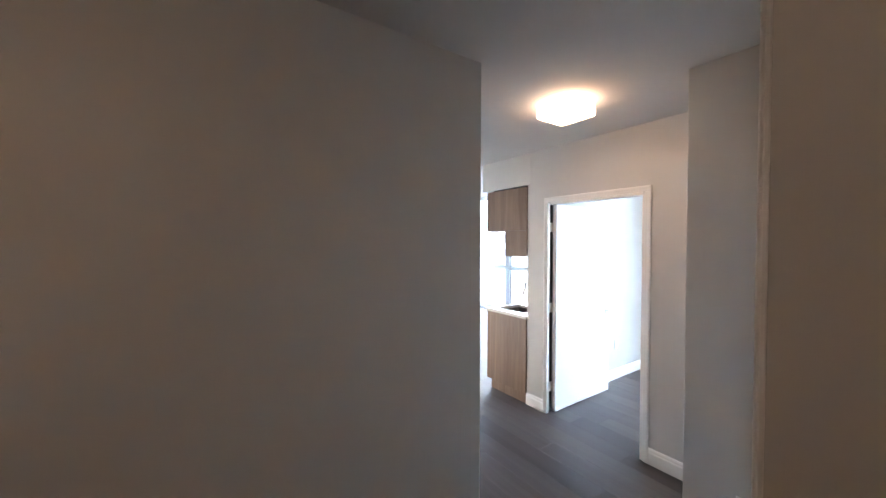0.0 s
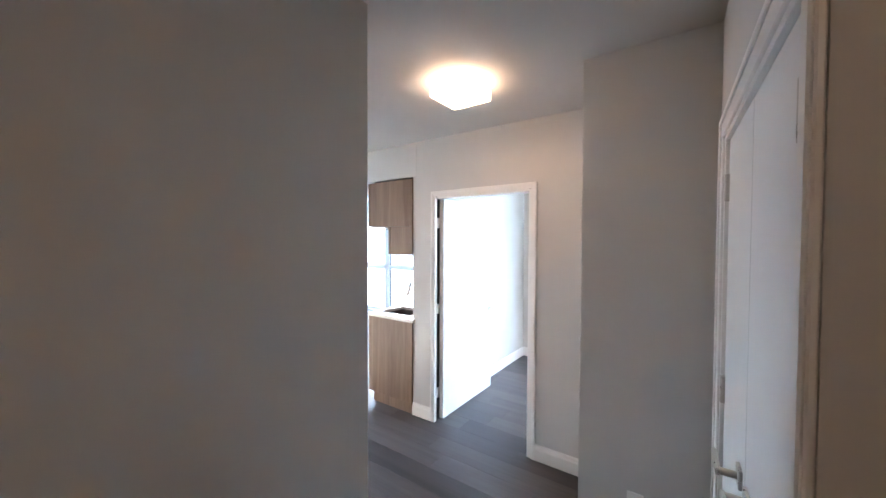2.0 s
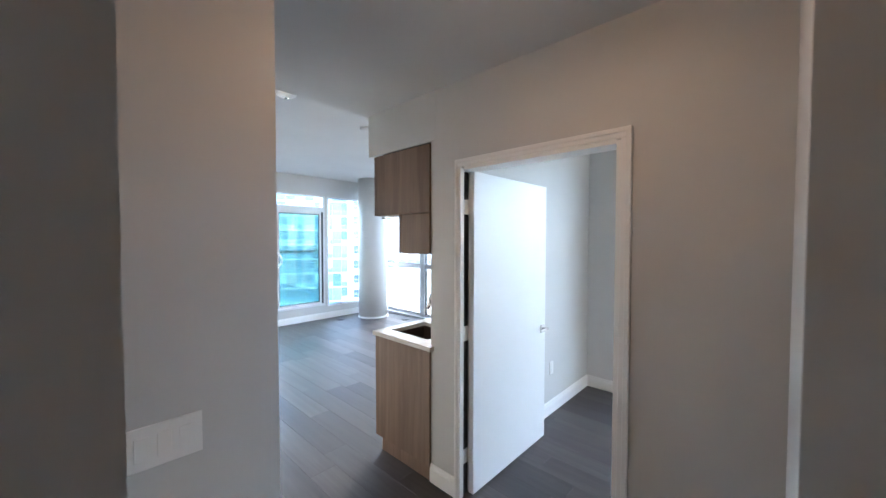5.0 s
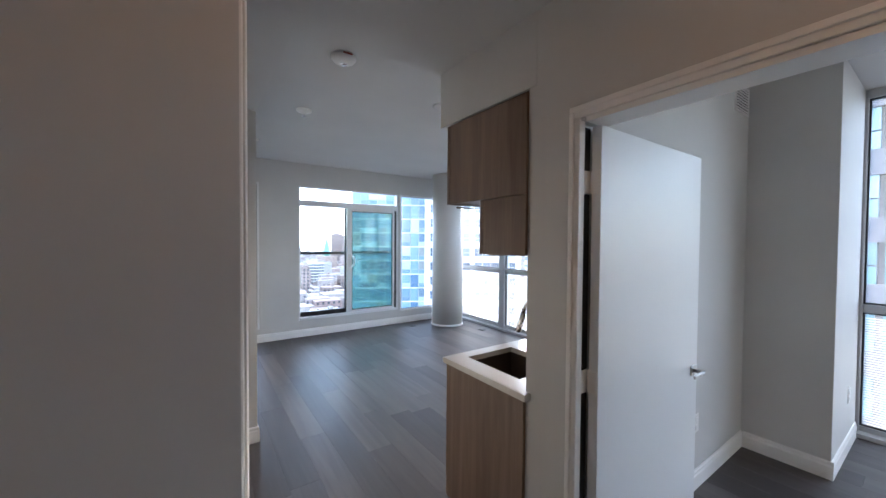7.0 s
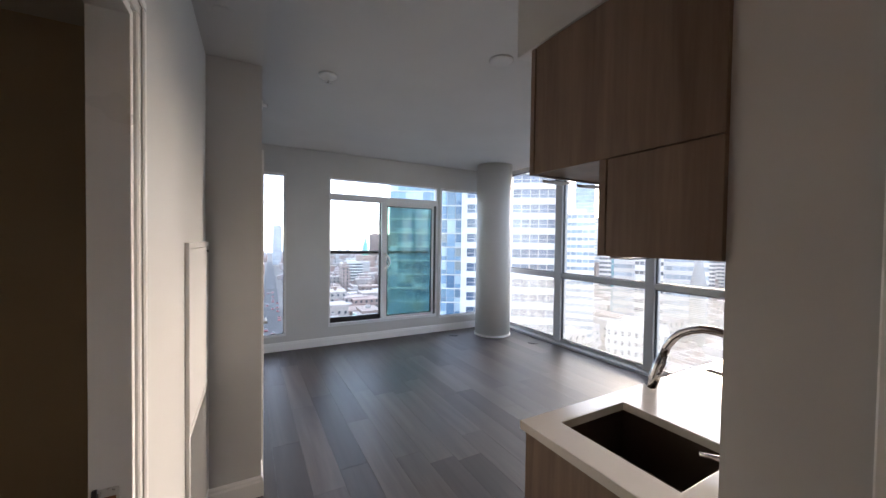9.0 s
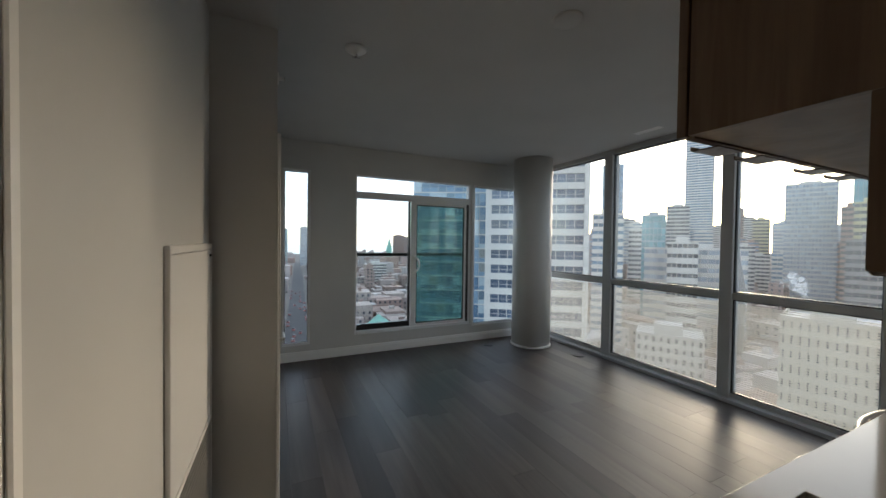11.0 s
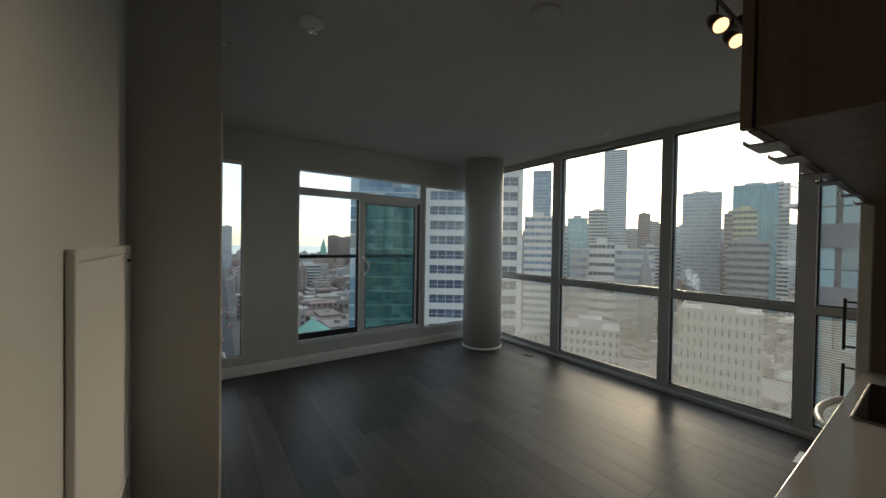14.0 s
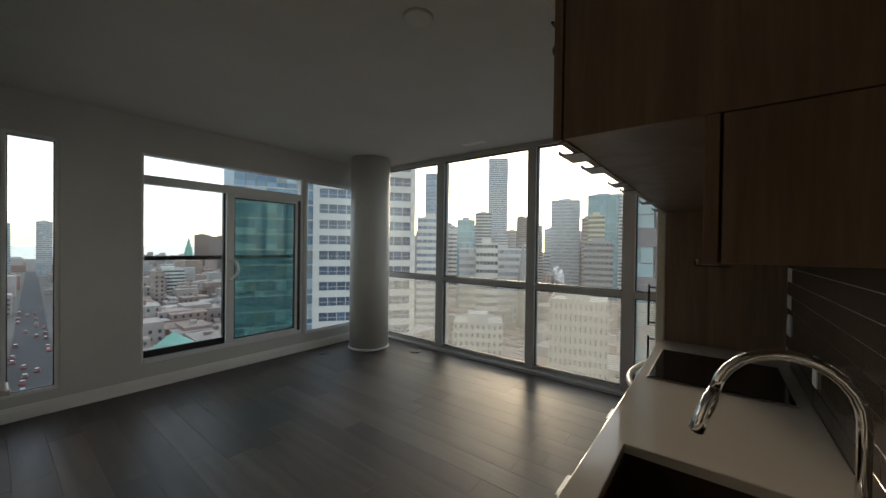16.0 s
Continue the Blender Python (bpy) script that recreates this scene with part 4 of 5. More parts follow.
for k in range(8):
    z = 2.542 + k * 0.0205
    part("slat", slab(4.716, 2.4215, z, 4.964, 2.4265, z + 0.010), PLASTIC, bv)

# track spots
tr = thing("track_light", "ceiling track with warm spot lamps, switched on", "track light", (4.0, 3.6, ROOM_Z))
part("track", slab(3.80, 3.592, ROOM_Z - 0.055, 4.90, 3.608, ROOM_Z - 0.04, bevel=0.003), BRONZE, tr)
bm = bmesh.new()
lathe(bm, 4.32, 3.60, [(0.075, ROOM_Z), (0.075, ROOM_Z - 0.02), (0.05, ROOM_Z - 0.035), (0.02, ROOM_Z - 0.042)], 32)
part("canopy", bm, BRONZE, tr, "round dark ceiling canopy")
for x in (3.92, 4.14, 4.45, 4.76):
    bm = bmesh.new()
    tube(bm, [(x, 3.60, ROOM_Z - 0.05), (x, 3.60, ROOM_Z - 0.11)], 0.006, 8)
    part("stem", bm, BRONZE, tr)
    bm = bmesh.new()
    tube(bm, [(x + 0.05, 3.64, ROOM_Z - 0.10), (x + 0.03, 3.625, ROOM_Z - 0.125), (x - 0.03, 3.575, ROOM_Z - 0.195)], [0.02, 0.03, 0.038], 20)
    head = part("head", bm, BRONZE, tr, "dark bronze spot housing")
    bm = bmesh.new()
    tube(bm, [(x - 0.0305, 3.5745, ROOM_Z - 0.1955), (x - 0.034, 3.571, ROOM_Z - 0.20)], [0.033, 0.031], 20)
    part("bulb", bm, BULB, head, "glowing warm bulb")

# ---- city outside ----
EYE = Vector((1.85, 2.9, 1.54))
GROUND = -52.0
CONC = masonry("pale_concrete", [(0.70, 0.68, 0.64), (0.63, 0.61, 0.575)])
GREYC = masonry("grey_facade", [(0.50, 0.485, 0.465), (0.60, 0.58, 0.55)])
GREYD = masonry("dark_grey_facade", [(0.24, 0.235, 0.23), (0.30, 0.295, 0.29)])
BRICKC = masonry("brown_brick_facade", [(0.28, 0.19, 0.16), (0.36, 0.27, 0.23)])
BUFFC = masonry("buff_render", [(0.46, 0.43, 0.36), (0.52, 0.48, 0.41)])
YELC = masonry("buff_facade", [(0.50, 0.45, 0.26), (0.55, 0.50, 0.33)])
LOWC = masonry("low_city", [(0.31, 0.20, 0.165), (0.38, 0.31, 0.28), (0.46, 0.42, 0.40), (0.27, 0.18, 0.15), (0.36, 0.32, 0.31), (0.54, 0.51, 0.50), (0.35, 0.24, 0.21)])
ROADM = masonry("asphalt", [(0.06, 0.06, 0.062), (0.07, 0.07, 0.07)])
GROUNDM = masonry("city_ground", [(0.16, 0.145, 0.13), (0.16, 0.145, 0.13)], scale=0.02)
WATER = painted("lake", (0.20, 0.25, 0.30), rough=0.2, grain=0.05, relief=0.0)
COPG = masonry("green_copper", [(0.22, 0.45, 0.38), (0.25, 0.50, 0.42)])


def facade_glass(name, col, rough=0.12):
    m, nt, b = shader(name)
    info = nt.nodes.new("ShaderNodeObjectInfo")
    geo = nt.nodes.new("ShaderNodeNewGeometry")
    add = node(nt, "ShaderNodeMath")
    nt.links.new(info.outputs["Random"], add.inputs[0])
    nt.links.new(geo.outputs["Random Per Island"], add.inputs[1])
    fr = node(nt, "ShaderNodeMath")
    fr.operation = "FRACT"
    nt.links.new(add.outputs[0], fr.inputs[0])
    r = ramp(nt, fr.outputs[0], [(0.0, tuple(c * 0.75 for c in col)), (0.7, col), (1.0, tuple(min(1, c * 1.35) for c in col))])
    nt.links.new(r.outputs[0], b.inputs["Base Color"])
    b.inputs["Roughness"].default_value = rough
    b.inputs["Specular IOR Level"].default_value = 0.7
    return m


BLUEG = facade_glass("blue_facade_glass", (0.15, 0.22, 0.30))
TEALG = facade_glass("teal_facade_glass", (0.12, 0.26, 0.30))
AQUAG = facade_glass("aqua_facade_glass", (0.17, 0.27, 0.30))
MAUVEC = masonry("mauve_grey_spandrel", [(0.115, 0.115, 0.13), (0.15, 0.145, 0.16)])
DEEPG = facade_glass("deep_blue_facade_glass", (0.075, 0.105, 0.16))
DARKG = facade_glass("dark_facade_glass", (0.075, 0.085, 0.10))
PALEG = facade_glass("pale_facade_glass", (0.30, 0.35, 0.40))


def spot(bearing, dist):
    b = radians(bearing)
    return EYE.x + dist * math.sin(b), EYE.y + dist * math.cos(b)


def tower(label, b0, b1, elev, dist, depth, wall, glass, storey=3.0, band=0.55, bays=6, turn=None, pier=0.0, name="tower", roof_box=True, transom=False):
    """A far building between two bearings from the flat, up to an elevation; each storey is a glazed band under a slab, cut by piers."""
    mid = (b0 + b1) / 2
    width = 2 * dist * math.tan(radians((b1 - b0) / 2))
    x, y = spot(mid, dist + depth / 2)
    height = EYE.z + dist * math.tan(radians(elev)) - GROUND
    t = thing(name, label, "building", (x, y, GROUND))
    t.matrix_world = Matrix.Translation((x, y, GROUND)) @ Matrix.Rotation(radians(-(turn if turn is not None else mid)), 4, "Z")
    bpy.context.view_layer.update()
    w, d = width / 2, depth / 2

    def local(nm, bm, mat):
        o = new(nm, mesh_of(nm, bm, mat))
        o.parent = t
        return o
    n = max(2, int(height / storey))
    hs = height / n
    q = 0.2 if pier > 0 else 0.4
    local("core", slab(-w + q, -d + q, 0, w - q, d - q, height - 0.2), wall)
    bmg, bms = bmesh.new(), bmesh.new()
    rows = ((0, hs * band * 0.42), (hs * band * 0.42 + 0.07, hs * band)) if transom else ((0, hs * band),)
    for k in range(bays):
        u0, u1 = -w + 2 * w * k / bays, -w + 2 * w * (k + 1) / bays
        gp = 0.12 + pier * (u1 - u0) / 2
        for z0, z1 in rows:
            box(bmg, u0 + gp, -d + 0.15, z0, u1 - gp, -d + 0.45, z1)
    nb = max(2, int(bays * depth / width))
    for k in range(nb):
        u0, u1 = -d + 2 * d * k / nb, -d + 2 * d * (k + 1) / nb
        gp = 0.12 + pier * (u1 - u0) / 2
        for z0, z1 in rows:
            box(bmg, -w + 0.15, u0 + gp, z0, -w + 0.45, u1 - gp, z1)
            box(bmg, w - 0.45, u0 + gp, z0, w - 0.15, u1 - gp, z1)
    box(bms, -w, -d, 0, w, d, hs * (1 - band))
    gm, sm_ = mesh_of("window_band", bmg, glass), mesh_of("floor_slab", bms, wall)
    seen_from = max(0, int((EYE.z - 0.62 * dist - GROUND) / hs))
    for k in range(seen_from, n):
        for nm, me, z in (("window_band", gm, hs * k + hs * (1 - band)), ("floor_slab", sm_, hs * k)):
            o = new(nm, me)
            o.location = (0, 0, z)
            o.parent = t
    local("parapet", slabs([(-w, -d, height, w, -d + 0.3, height + 0.9), (-w, d - 0.3, height, w, d, height + 0.9), (-w, -d + 0.3, height, -w + 0.3, d - 0.3, height + 0.9), (w - 0.3, -d + 0.3, height, w, d - 0.3, height + 0.9)]), wall)
    local("roof", slab(-w + 0.3, -d + 0.3, height - 0.19, w - 0.3, d - 0.3, height + 0.05), GREYC)
    if roof_box:
        local("roof_plant", slab(-w * 0.45, -d * 0.45, height + 0.05, w * 0.4, d * 0.45, height + 3.2), wall)
    return t




def ribbon_block():
    """The near slab block: pale concrete, each storey with two groups of inset windows between broad piers."""
    dist, b0, b1, hs = 70.0, 33.3, 47.2, 2.9
    mid, w, d = 37.0, 9.6, 8.0
    x, y = spot((b0 + b1) / 2 - 0.6, dist + d)
    t = thing("apartment_block", "pale concrete apartment block with rows of inset ribbon windows", "building", (x, y, GROUND))
    t.matrix_world = Matrix.Translation((x, y, GROUND)) @ Matrix.Rotation(radians(-mid), 4, "Z")
    bpy.context.view_layer.update()
    n = 32

    def put(nm, me, z, par):
        o = new(nm, me)
        o.location, o.parent = (0, 0, z), par
        return o
    put("core", mesh_of("core", slab(-w + 0.5, -d + 0.5, 0, w - 0.5, d - 0.5, hs * n), CONC), 0, t)
    rows = [(-w, -d, 0, w, -d + 0.5, 1.25), (-w, -d + 0.5, 0, -w + 0.5, d, 1.25), (w - 0.5, -d + 0.5, 0, w, d, 1.25)]
    piers = [(-w, -w + 1.1), (-0.4, 0.4), (w - 0.9, w)]
    rows += [(p, -d, 1.25, q, -d + 0.5, hs) for p, q in piers]
    rows += [(-w, v, 1.25, -w + 0.5, v + 1.2, hs) for v in (-d + 0.5, -0.6, d - 1.2)]
    rows += [(w - 0.5, v, 1.25, w, v + 1.2, hs) for v in (-d + 0.5, -0.6, d - 1.2)]
    wall_me = mesh_of("storey_wall", slabs(rows), CONC)
    panes, bars = bmesh.new(), bmesh.new()
    for (_, p), (q, _) in zip(piers, piers[1:]):
        m = 5
        for k in range(m):
            u0, u1 = p + (q - p) * k / m, p + (q - p) * (k + 1) / m
            box(panes, u0 + 0.06, -d + 0.3, 1.25, u1 - 0.06, -d + 0.34, hs)
            box(bars, u0 - 0.06, -d + 0.24, 1.25, u0 + 0.06, -d + 0.4, hs)
        box(bars, p, -d + 0.24, 1.9, q, -d + 0.3, 1.98)
    for sx in (-w + 0.3, w - 0.34):
        for v0, v1 in ((-d + 1.7, -0.6), (0.6, d - 1.2)):
            box(panes, sx, v0, 1.25, sx + 0.04, v1, hs)
    pane_me, bar_me = mesh_of("window", panes, DEEPG), mesh_of("window_frame", bars, GREYC)
    for k in range(8, n):
        put("storey_wall", wall_me, hs * k, t)
        win = put("window", pane_me, hs * k, t)
        put("window_frame", bar_me, 0, win)


def glass_wing():
    """Glazed tower joined to the slab block: small panels of mixed tint behind pale edges."""
    dist = 74.0
    x, y = spot(26.7, dist + 6)
    t = thing("glass_tower", "blue and yellow panelled glass apartment tower", "building", (x, y, GROUND))
    t.matrix_world = Matrix.Translation((x, y, GROUND)) @ Matrix.Rotation(radians(-30), 4, "Z")
    bpy.context.view_layer.update()
    w, d, hs, n = 7.8, 6.0, 2.9, 31
    o = new("core", mesh_of("core", slab(-w + 0.3, -d + 0.3, 0, w - 0.3, d - 0.3, hs * n), GREYC))
    o.parent = t
    for nm, u0, u1, side in (("front", -w, w, 0), ("side", -d, d, 1)):
        bm, bs_ = bmesh.new(), bmesh.new()
        m = 9
        for k in range(m):
            a0, a1 = u0 + (u1 - u0) * k / m, u0 + (u1 - u0) * (k + 1) / m
            for z0, z1 in ((0.25, 1.1), (1.15, 2.85)):
                if side:
                    box(bm, w - 0.25, a0 + 0.05, z0, w - 0.1, a1 - 0.05, z1)
                else:
                    box(bm, a0 + 0.05, -d + 0.1, z0, a1 - 0.05, -d + 0.25, z1)
        if side:
            box(bs_, w - 0.3, u0, 0, w, u1, 0.22)
        else:
            box(bs_, u0, -d, 0, u1, -d + 0.3, 0.22)
        gm, sm2 = mesh_of("window", bm, MIXG), mesh_of("floor_edge", bs_, CONC)
        for k in range(8, n):
            for nm2, me in (("window", gm), ("floor_edge", sm2)):
                o = new(nm2, me)
                o.location, o.parent = (0, 0, hs * k), t


def mixed_glass():
    m, nt, b = shader("mixed_panel_glass")
    geo = nt.nodes.new("ShaderNodeNewGeometry")
    info = nt.nodes.new("ShaderNodeObjectInfo")
    add = node(nt, "ShaderNodeMath")
    nt.links.new(info.outputs["Random"], add.inputs[0])
    nt.links.new(geo.outputs["Random Per Island"], add.inputs[1])
    fr = node(nt, "ShaderNodeMath")
    fr.operation = "FRACT"
    nt.links.new(add.outputs[0], fr.inputs[0])
    rp = ramp(nt, fr.outputs[0], [(0.0, (0.10, 0.17, 0.26)), (0.25, (0.20, 0.30, 0.40)), (0.5, (0.42, 0.50, 0.55)), (0.68, (0.16, 0.24, 0.30)), (0.8, (0.25, 0.27, 0.26)), (0.83, (0.14, 0.20, 0.26))])
    rp.color_ramp.interpolation = "CONSTANT"
    nt.links.new(rp.outputs[0], b.inputs["Base Color"])
    b.inputs["Roughness"].default_value = 0.12
    return m


MIXG = mixed_glass()
ribbon_block()
glass_wing()
tower("white apartment block with balconies", 48.0, 52.2, 4.2, 160, 25, CONC, BLUEG, 3.0, 0.45, 5)
tower("pale blue glass office tower far off", 49.2, 52.0, 11.3, 420, 40, PALEG, BLUEG, 4.0, 0.8, 6)
tower("slender glass tower with white floor edges", 59.3, 62.4, 13.6, 500, 28, CONC, BLUEG, 2.9, 0.55, 9, roof_box=False)
tower("light blue glass office block", 54.4, 57.3, 4.0, 240, 30, PALEG, TEALG, 3.6, 0.85, 6)
tower("dark grey office block far off", 57.3, 59.9, 5.2, 420, 30, GREYC, DARKG, 3.6, 0.6, 5)
tower("wide grey institutional block", 54.8, 66.0, -0.6, 210, 40, GREYC, PALEG, 4.0, 0.5, 14)
tower("grey stone annex block", 57.5, 61.0, 0.2, 180, 25, CONC, DARKG, 4.0, 0.4, 6)
tower("buff stone tower far off", 66.2, 67.8, 3.2, 500, 30, YELC, DARKG, 3.5, 0.5, 4)
tower("hazy brown brick tower far off", 63.8, 65.4, 4.6, 620, 30, BRICKC, DARKG, 3.5, 0.5, 4)
tower("grey glass apartment tower", 69.0, 73.2, 7.0, 330, 30, GREYC, PALEG, 2.9, 0.62, 15)
tower("narrow dark brick apartment tower", 73.4, 74.8, 4.2, 300, 20, BRICKC, DARKG, 3.0, 0.5, 3)
tower("teal glass hotel tower downtown", 74.2, 78.4, 7.6, 300, 30, PALEG, TEALG, 3.4, 0.93, 12)
tower("buff stone stepped office block", 74.3, 76.6, 4.6, 250, 24, YELC, DARKG, 3.2, 0.5, 5)
tower("grey concrete office block downtown", 73.8, 77.8, 0.6, 210, 24, GREYD, DARKG, 3.2, 0.5, 7)
tower("white banded apartment tower", 77.6, 79.4, 7.5, 330, 22, CONC, DARKG, 2.9, 0.5, 4)
nb = tower("grey tower close by with aqua glazing and balconies", 80.3, 112.0, 32, 24, 12, MAUVEC, AQUAG, 2.9, 0.62, 11, transom=True)
nw = 24 * math.tan(radians((112.0 - 80.3) / 2))
bal_me = mesh_of("balcony", slab(-0.75, -6.0, 0, 0, -4.2, 0.16), CONC)
rail_bm = slab(-0.73, -5.98, 1.15, -0.70, -4.2, 1.2)
for k in range(8):
    box(rail_bm, -0.73, -5.95 + k * 0.24, 0.16, -0.71, -5.93 + k * 0.24, 1.15)
for k in range(4):
    box(rail_bm, -0.65 + k * 0.18, -5.98, 0.16, -0.63 + k * 0.18, -5.96, 1.15)
box(rail_bm, -0.70, -5.98, 1.15, 0, -5.95, 1.2)
rail_me = mesh_of("railing", rail_bm, CONC)
for k in range(10, 23):
    o = new("balcony", bal_me)
    o.location, o.parent = (-nw, 0, 2.93 * k), nb
    q = new("railing", rail_me)
    q.parent = o

tower("buff slab apartment block below with small windows", 69.0, 77.5, -8.5, 100, 16, BUFFC, DARKG, 2.9, 0.55, 12, turn=74, pier=0.55)
tower("grey apartment block below with small windows", 54.0, 62.0, -12.5, 130, 16, GREYC, DARKG, 2.9, 0.5, 9, turn=58, pier=0.5)
tower("brown brick apartment block", 18.8, 22.4, 0.7, 700, 30, BRICKC, DARKG, 3.0, 0.5, 8)
tower("long brown brick apartment block", 17.2, 19.0, 0.9, 740, 30, BRICKC, DARKG, 3.0, 0.5, 8)
tower("white concrete hotel block", 12.8, 16.2, -3.7, 420, 22, CONC, DARKG, 3.2, 0.5, 9)
tower("grey round-cornered tower by the lake", 3.3, 4.5, 1.9, 800, 30, GREYC, PALEG, 3.0, 0.6, 5)
tower("green glass apartment tower", 0.2, 1.6, 1.6, 700, 30, GREYC, TEALG, 3.0, 0.6, 4)
fill = random.Random(21)
for k in range(52):
    b = fill.uniform(47.5, 84)
    d = fill.uniform(260, 520) if k < 26 else fill.uniform(550, 900)
    tower(fill.choice(("grey concrete mid-rise block downtown", "pale concrete mid-rise block downtown", "brown brick mid-rise block downtown")), b - fill.uniform(0.6, 1.5), b + fill.uniform(0.6, 1.5),
          fill.uniform(-1.5, 3.0) if k < 26 else fill.uniform(0.6, 3.6), d, fill.uniform(15, 30), fill.choice((GREYC, CONC, CONC, BRICKC)), fill.choice((DARKG, PALEG, BLUEG)), 3.4, 0.5, 5, name="mid_rise")

# steam rising from a roof vent, drifting
def vapour():
    m, nt, b = shader("steam")
    tr = nt.nodes.new("ShaderNodeBsdfTransparent")
    mx = node(nt, "ShaderNodeMixShader", Fac=0.16)
    b.inputs["Base Color"].default_value = (0.9, 0.9, 0.9, 1)
    b.inputs["Roughness"].default_value = 1.0
    nt.links.new(tr.outputs[0], mx.inputs[1])
    nt.links.new(b.outputs[0], mx.inputs[2])
    nt.links.new(mx.outputs[0], nt.nodes["Material Output"].inputs[0])
    return m


puff_rng = random.Random(3)
px0, py0 = spot(71.0, 178)
bm = bmesh.new()
for k in range(150):
    f = k / 149
    drift = Vector((px0, py0, EYE.z - 17.5)) + Vector((-1.2, 3.2, 0)) * f + Vector((0, 0, 6.0)) * f ** 0.7
    wob = 0.35 + 1.3 * f
    c = drift + Vector([puff_rng.gauss(0, wob) for _ in range(3)])
    bmesh.ops.create_icosphere(bm, subdivisions=1, radius=puff_rng.uniform(0.25, 0.6) * (0.6 + f), matrix=Matrix.Translation(c))
for f in bm.faces:
    f.smooth = True
st = new("steam", mesh_of("steam", bm, vapour()))
st.visible_shadow = False
tagged(st, "thin white steam drifting off a low roof", "steam", kind="stuff")

# church with a copper spire
sx, sy = spot(16.6, 560)
ch = thing("church", "brick church with a green copper spire", "church", (sx, sy, GROUND))
part("nave", slab(sx - 9, sy - 20, GROUND, sx + 9, sy + 20, GROUND + 30), BRICKC, ch)
bm = bmesh.new()
lathe(bm, sx, sy, [(4.5, GROUND + 30), (4.5, GROUND + 42), (0.1, GROUND + 60)], 8)
part("spire", bm, COPG, ch, "green copper spire")
sx, sy = spot(64.9, 190)
ch = thing("church", "dark stone church with a tall spire", "church", (sx, sy, GROUND))
bm = bmesh.new()
lathe(bm, sx, sy, [(3.2, GROUND), (3.2, GROUND + 36), (0.1, GROUND + 55)], 8)
part("spire", bm, GREYD, ch)
gx, gy = spot(16.6, 142)
gb = thing("gabled_hall", "brick hall with a green copper gable roof", "building", (gx, gy, GROUND))
part("wall", slab(gx - 9, gy - 14, GROUND, gx + 9, gy + 14, GROUND + 15), BRICKC, gb)
part("roof", extruded([(gx - 9.5, GROUND + 15), (gx + 9.5, GROUND + 15), (gx, GROUND + 22)], "y", gy - 14.5, gy + 14.5), COPG, gb, "green copper roof")

tagged(new("ground", mesh_of("ground", slab(-2500, -1500, GROUND - 1, 3800, 1500, GROUND), GROUNDM)), "city ground between the buildings", "ground", kind="structure")
tagged(new("water", mesh_of("water", slab(-4500, 1500, GROUND - 2, 4500, 4600, GROUND - 0.5), WATER)), "grey lake on the horizon", "lake", kind="structure")
ROAD_B = 3.0
rx0, ry0 = spot(ROAD_B, 20)
rd = new("road", mesh_of("road", slab(-6.5, 0, 0, 6.5, 900, 0.05), ROADM))
rd.matrix_world = Matrix.Translation((rx0, ry0, GROUND)) @ Matrix.Rotation(radians(-ROAD_B), 4, "Z")
tagged(rd, "asphalt street far below", "street", kind="structure")

rng = random.Random(5)
CARM = masonry("car_paint", [(0.6, 0.6, 0.6), (0.05, 0.05, 0.05), (0.4, 0.05, 0.04), (0.7, 0.7, 0.7), (0.1, 0.13, 0.2)], rough=0.3)
bm_car = bmesh.new()
box(bm_car, -0.9, -2.2, 0.25, 0.9, 2.2, 0.85, bevel=0.12)
car = thing("car", "small parked car on the street far below", "car", (0, 0, 0), group="cars in the street")
o = new("body", mesh_of("body", bm_car, CARM)); o.parent = car
bm2 = bmesh.new(); box(bm2, -0.75, -1.2, 0.85, 0.75, 1.0, 1.4, bevel=0.2)
o = new("cabin", mesh_of("cabin", bm2, DARKG)); o.parent = car
car.matrix_world = rd.matrix_world @ Matrix.Translation((-5, 60, 0.05))
for k in range(34):
    copy_thing(car, rd.matrix_world @ Matrix.Translation((rng.choice((-5.4, -1.9, 1.9, 5.4)) + rng.uniform(-0.3, 0.3), 66 + k * 9.5 + rng.uniform(-3, 3), 0.05)))

# low city: too many to count
verts, faces = [], []


def add_block(x, y, w, d, h, a):
    c, s = math.cos(a), math.sin(a)
    i = len(verts)
    for z in (GROUND, GROUND + h):
        for u, v in ((-w, -d), (w, -d), (w, d), (-w, d)):
            verts.append((x + u * c - v * s, y + u * s + v * c, z))
    faces.extend([(i + 4, i + 5, i + 6, i + 7), (i, i + 1, i + 5, i + 4), (i + 1, i + 2, i + 6, i + 5), (i + 2, i + 3, i + 7, i + 6), (i + 3, i, i + 4, i + 7)])


wverts, wfaces = [], []


def add_windows(x, y, w, d, h, a):
    """Dark panes just proud of a block's four walls, storey by storey."""
    c, si = math.cos(a), math.sin(a)
    for k in range(int(h / 3.2)):
        z = GROUND + 1.2 + k * 3.2
        for half, off, turn_ in ((w, d, 0), (w, -d, 0), (d, w, 1), (d, -w, 1)):
            m = max(2, int(half * 2 / 3.0))
            for q in range(m):
                u = -half + (q + 0.5) * 2 * half / m
                o = off + (0.06 if off > 0 else -0.06)
                i = len(wverts)
                for du, dz in ((-0.6, 0), (0.6, 0), (0.6, 1.5), (-0.6, 1.5)):
                    lx, ly = (u + du, o) if not turn_ else (o, u + du)
                    wverts.append((x + lx * c - ly * si, y + lx * si + ly * c, z + dz))
                wfaces.append((i, i + 1, i + 2, i + 3))


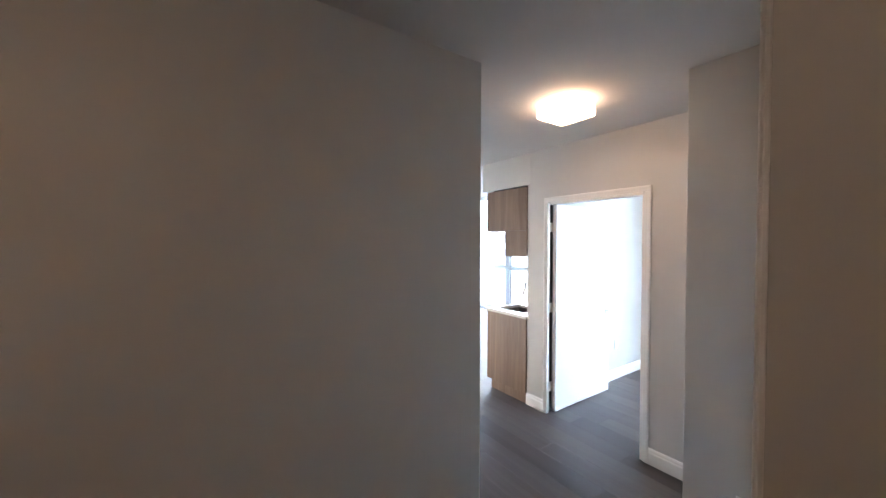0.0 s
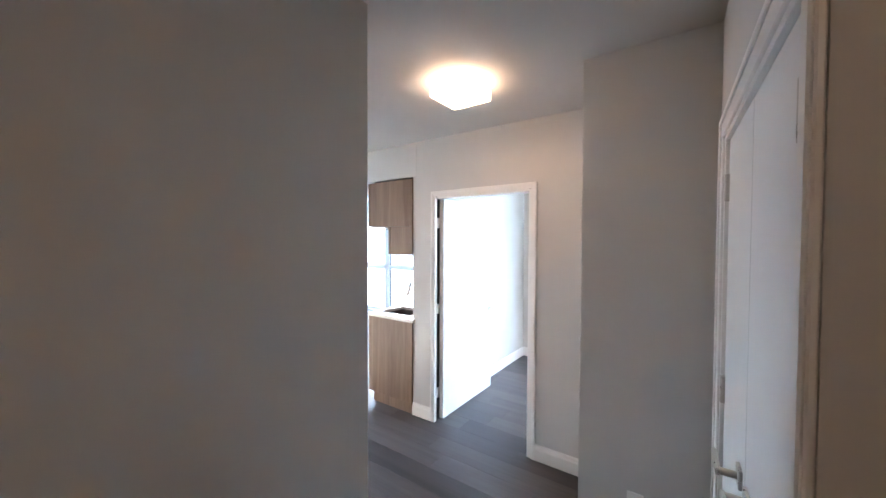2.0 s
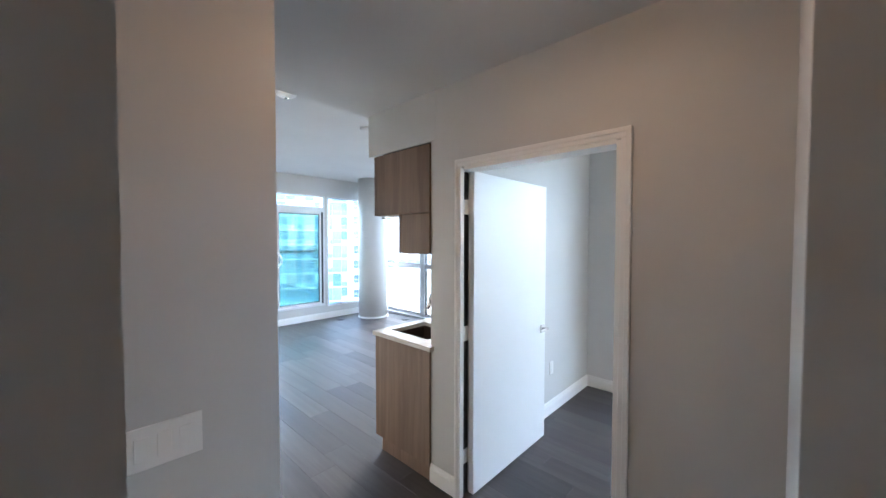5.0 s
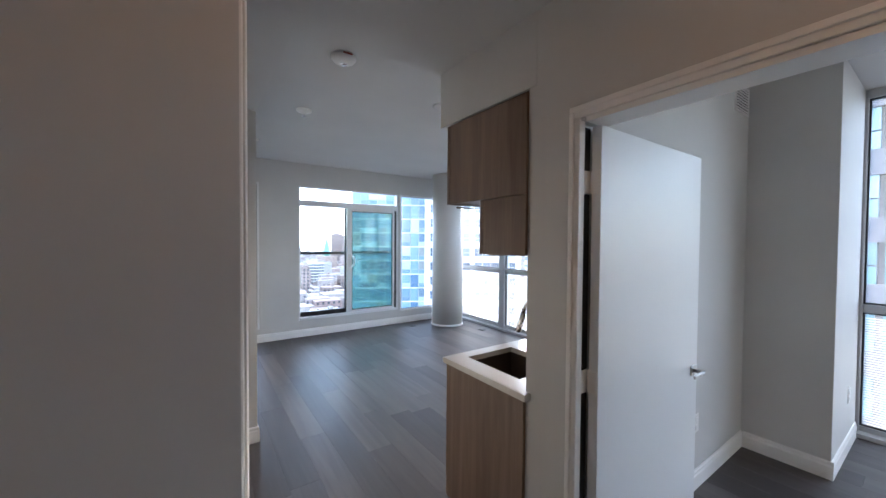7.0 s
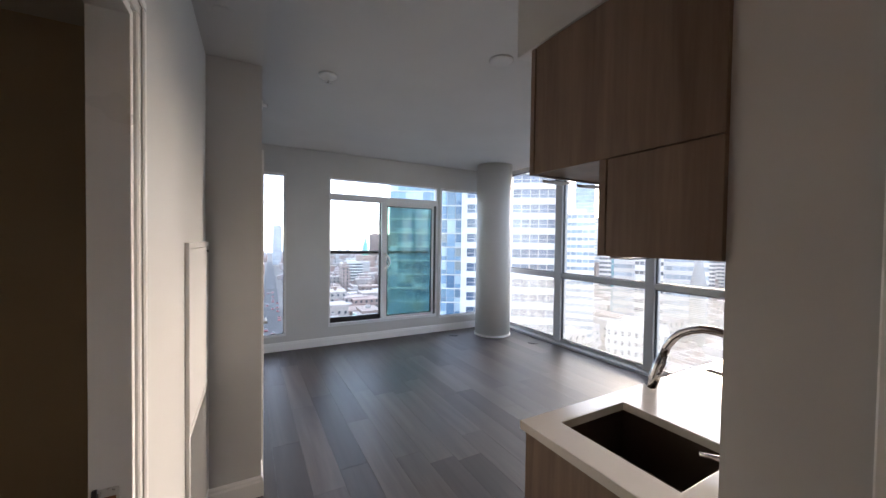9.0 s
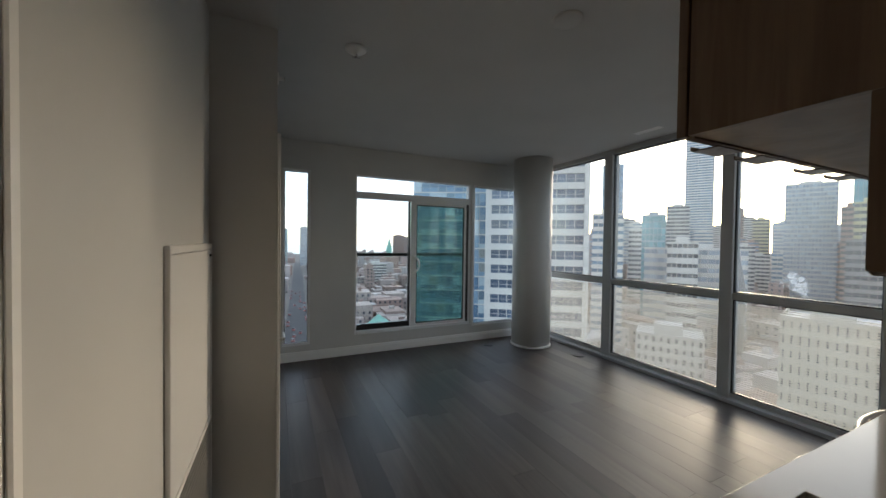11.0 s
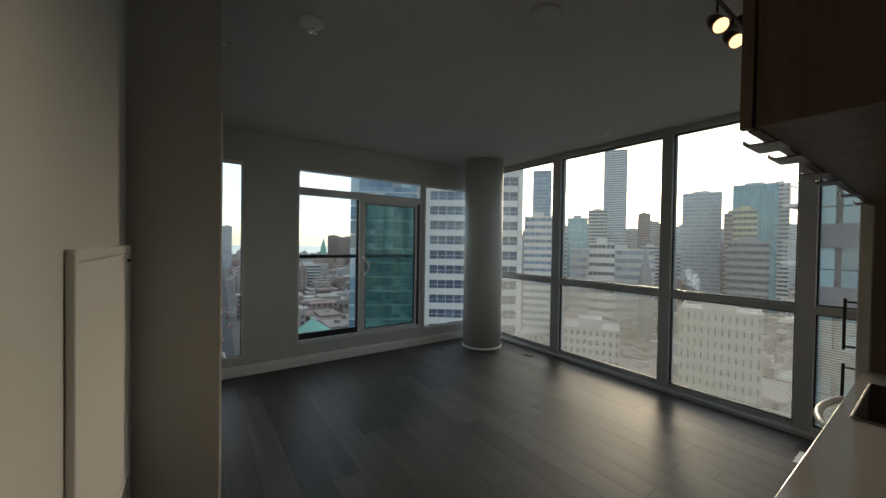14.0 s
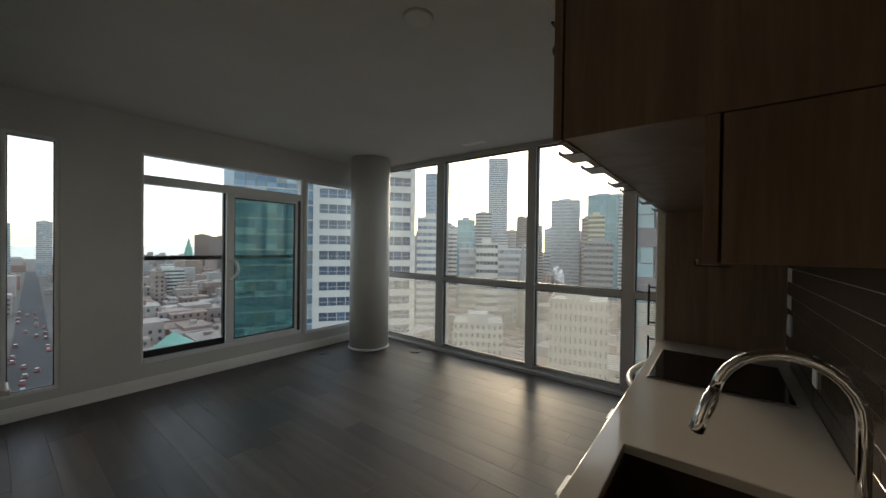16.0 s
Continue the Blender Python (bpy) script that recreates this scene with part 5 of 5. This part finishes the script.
for _ in range(7500):
    b = rng.uniform(-12, 105)
    dist = 70 + 1900 * rng.random() ** 1.35
    if abs(dist * math.sin(radians(b - ROAD_B))) < 14 and abs(b) < 25:
        continue
    if 10 < b < 23 and 112 < dist < 172:
        continue
    x, y = spot(b, dist)
    if y > 1450:
        continue
    h = rng.choice((5, 7, 8, 10, 12, 17)) * rng.uniform(0.8, 1.2) * (1.6 if dist > 300 and rng.random() < 0.15 else 1)
    w, dd, ang = rng.uniform(3, 9), rng.uniform(3.5, 9), radians(-ROAD_B) + rng.choice((0, math.pi / 2))
    add_block(x, y, w, dd, h, ang)
    if dist < 420:
        add_windows(x, y, w, dd, h, ang)
    for _ in range(rng.choice((0, 1, 2, 3)) if dist < 500 else 0):
        add_block(x + rng.uniform(-2, 2), y + rng.uniform(-2, 2), rng.uniform(0.5, 1.6), rng.uniform(0.5, 1.6), h + rng.uniform(0.8, 2.6), ang)
wme = bpy.data.meshes.new("low_city_windows")
wme.from_pydata(wverts, [], wfaces)
wme.materials.append(DARKG)
me = bpy.data.meshes.new("low_city")
me.from_pydata(verts, [], faces)
me.materials.append(LOWC)
lc = tagged(new("low_city", me), "low brick and concrete city blocks spreading to the horizon", "city", kind="stuff")
lw_ = new("windows", wme)
lw_.parent = lc
lw_["kind"] = "stuff"

# ---- floor planks ----
PW, PL = 0.19, 1.22
fl = thing("floor", "dark grey-brown oak plank floor", "floor", (0, 0, 0), kind="structure")
plank_me = mesh_of("plank", slab(0.0003, 0.0003, -0.012, PW - 0.0003, PL - 0.0003, 0.0, bevel=0.0007), PLANK)
rest = bmesh.new()
rng2 = random.Random(11)
ix = 0
x = -1.6
while x < 6.0:
    y = -1.5 - rng2.uniform(0, PL)
    while y < FAR_Y:
        ya, yb = max(y, -1.498), min(y + PL, FAR_Y - 0.002)
        near = y == ya and yb == y + PL and x + PW <= 6.0 and (x > 1.6 and y > 1.9 or x > 0.9 and 0.3 < y <= 1.9)
        under = (x > WX - 0.1 and 1.9 < y < 2.0) or (x < 1.3 and y > 1.2)
        if near and not under:
            o = new("plank", plank_me)
            o.location = (x, y, 0)
            o.parent = fl
        else:
            box(rest, x + 0.0006, ya + 0.0008, -0.012, min(x + PW, 5.999) - 0.0006, yb - 0.0008, 0.0)
        y += PL
    x += PW
ro = part("plank_rest", rest, PLANK, fl)
ro["kind"] = "stuff"
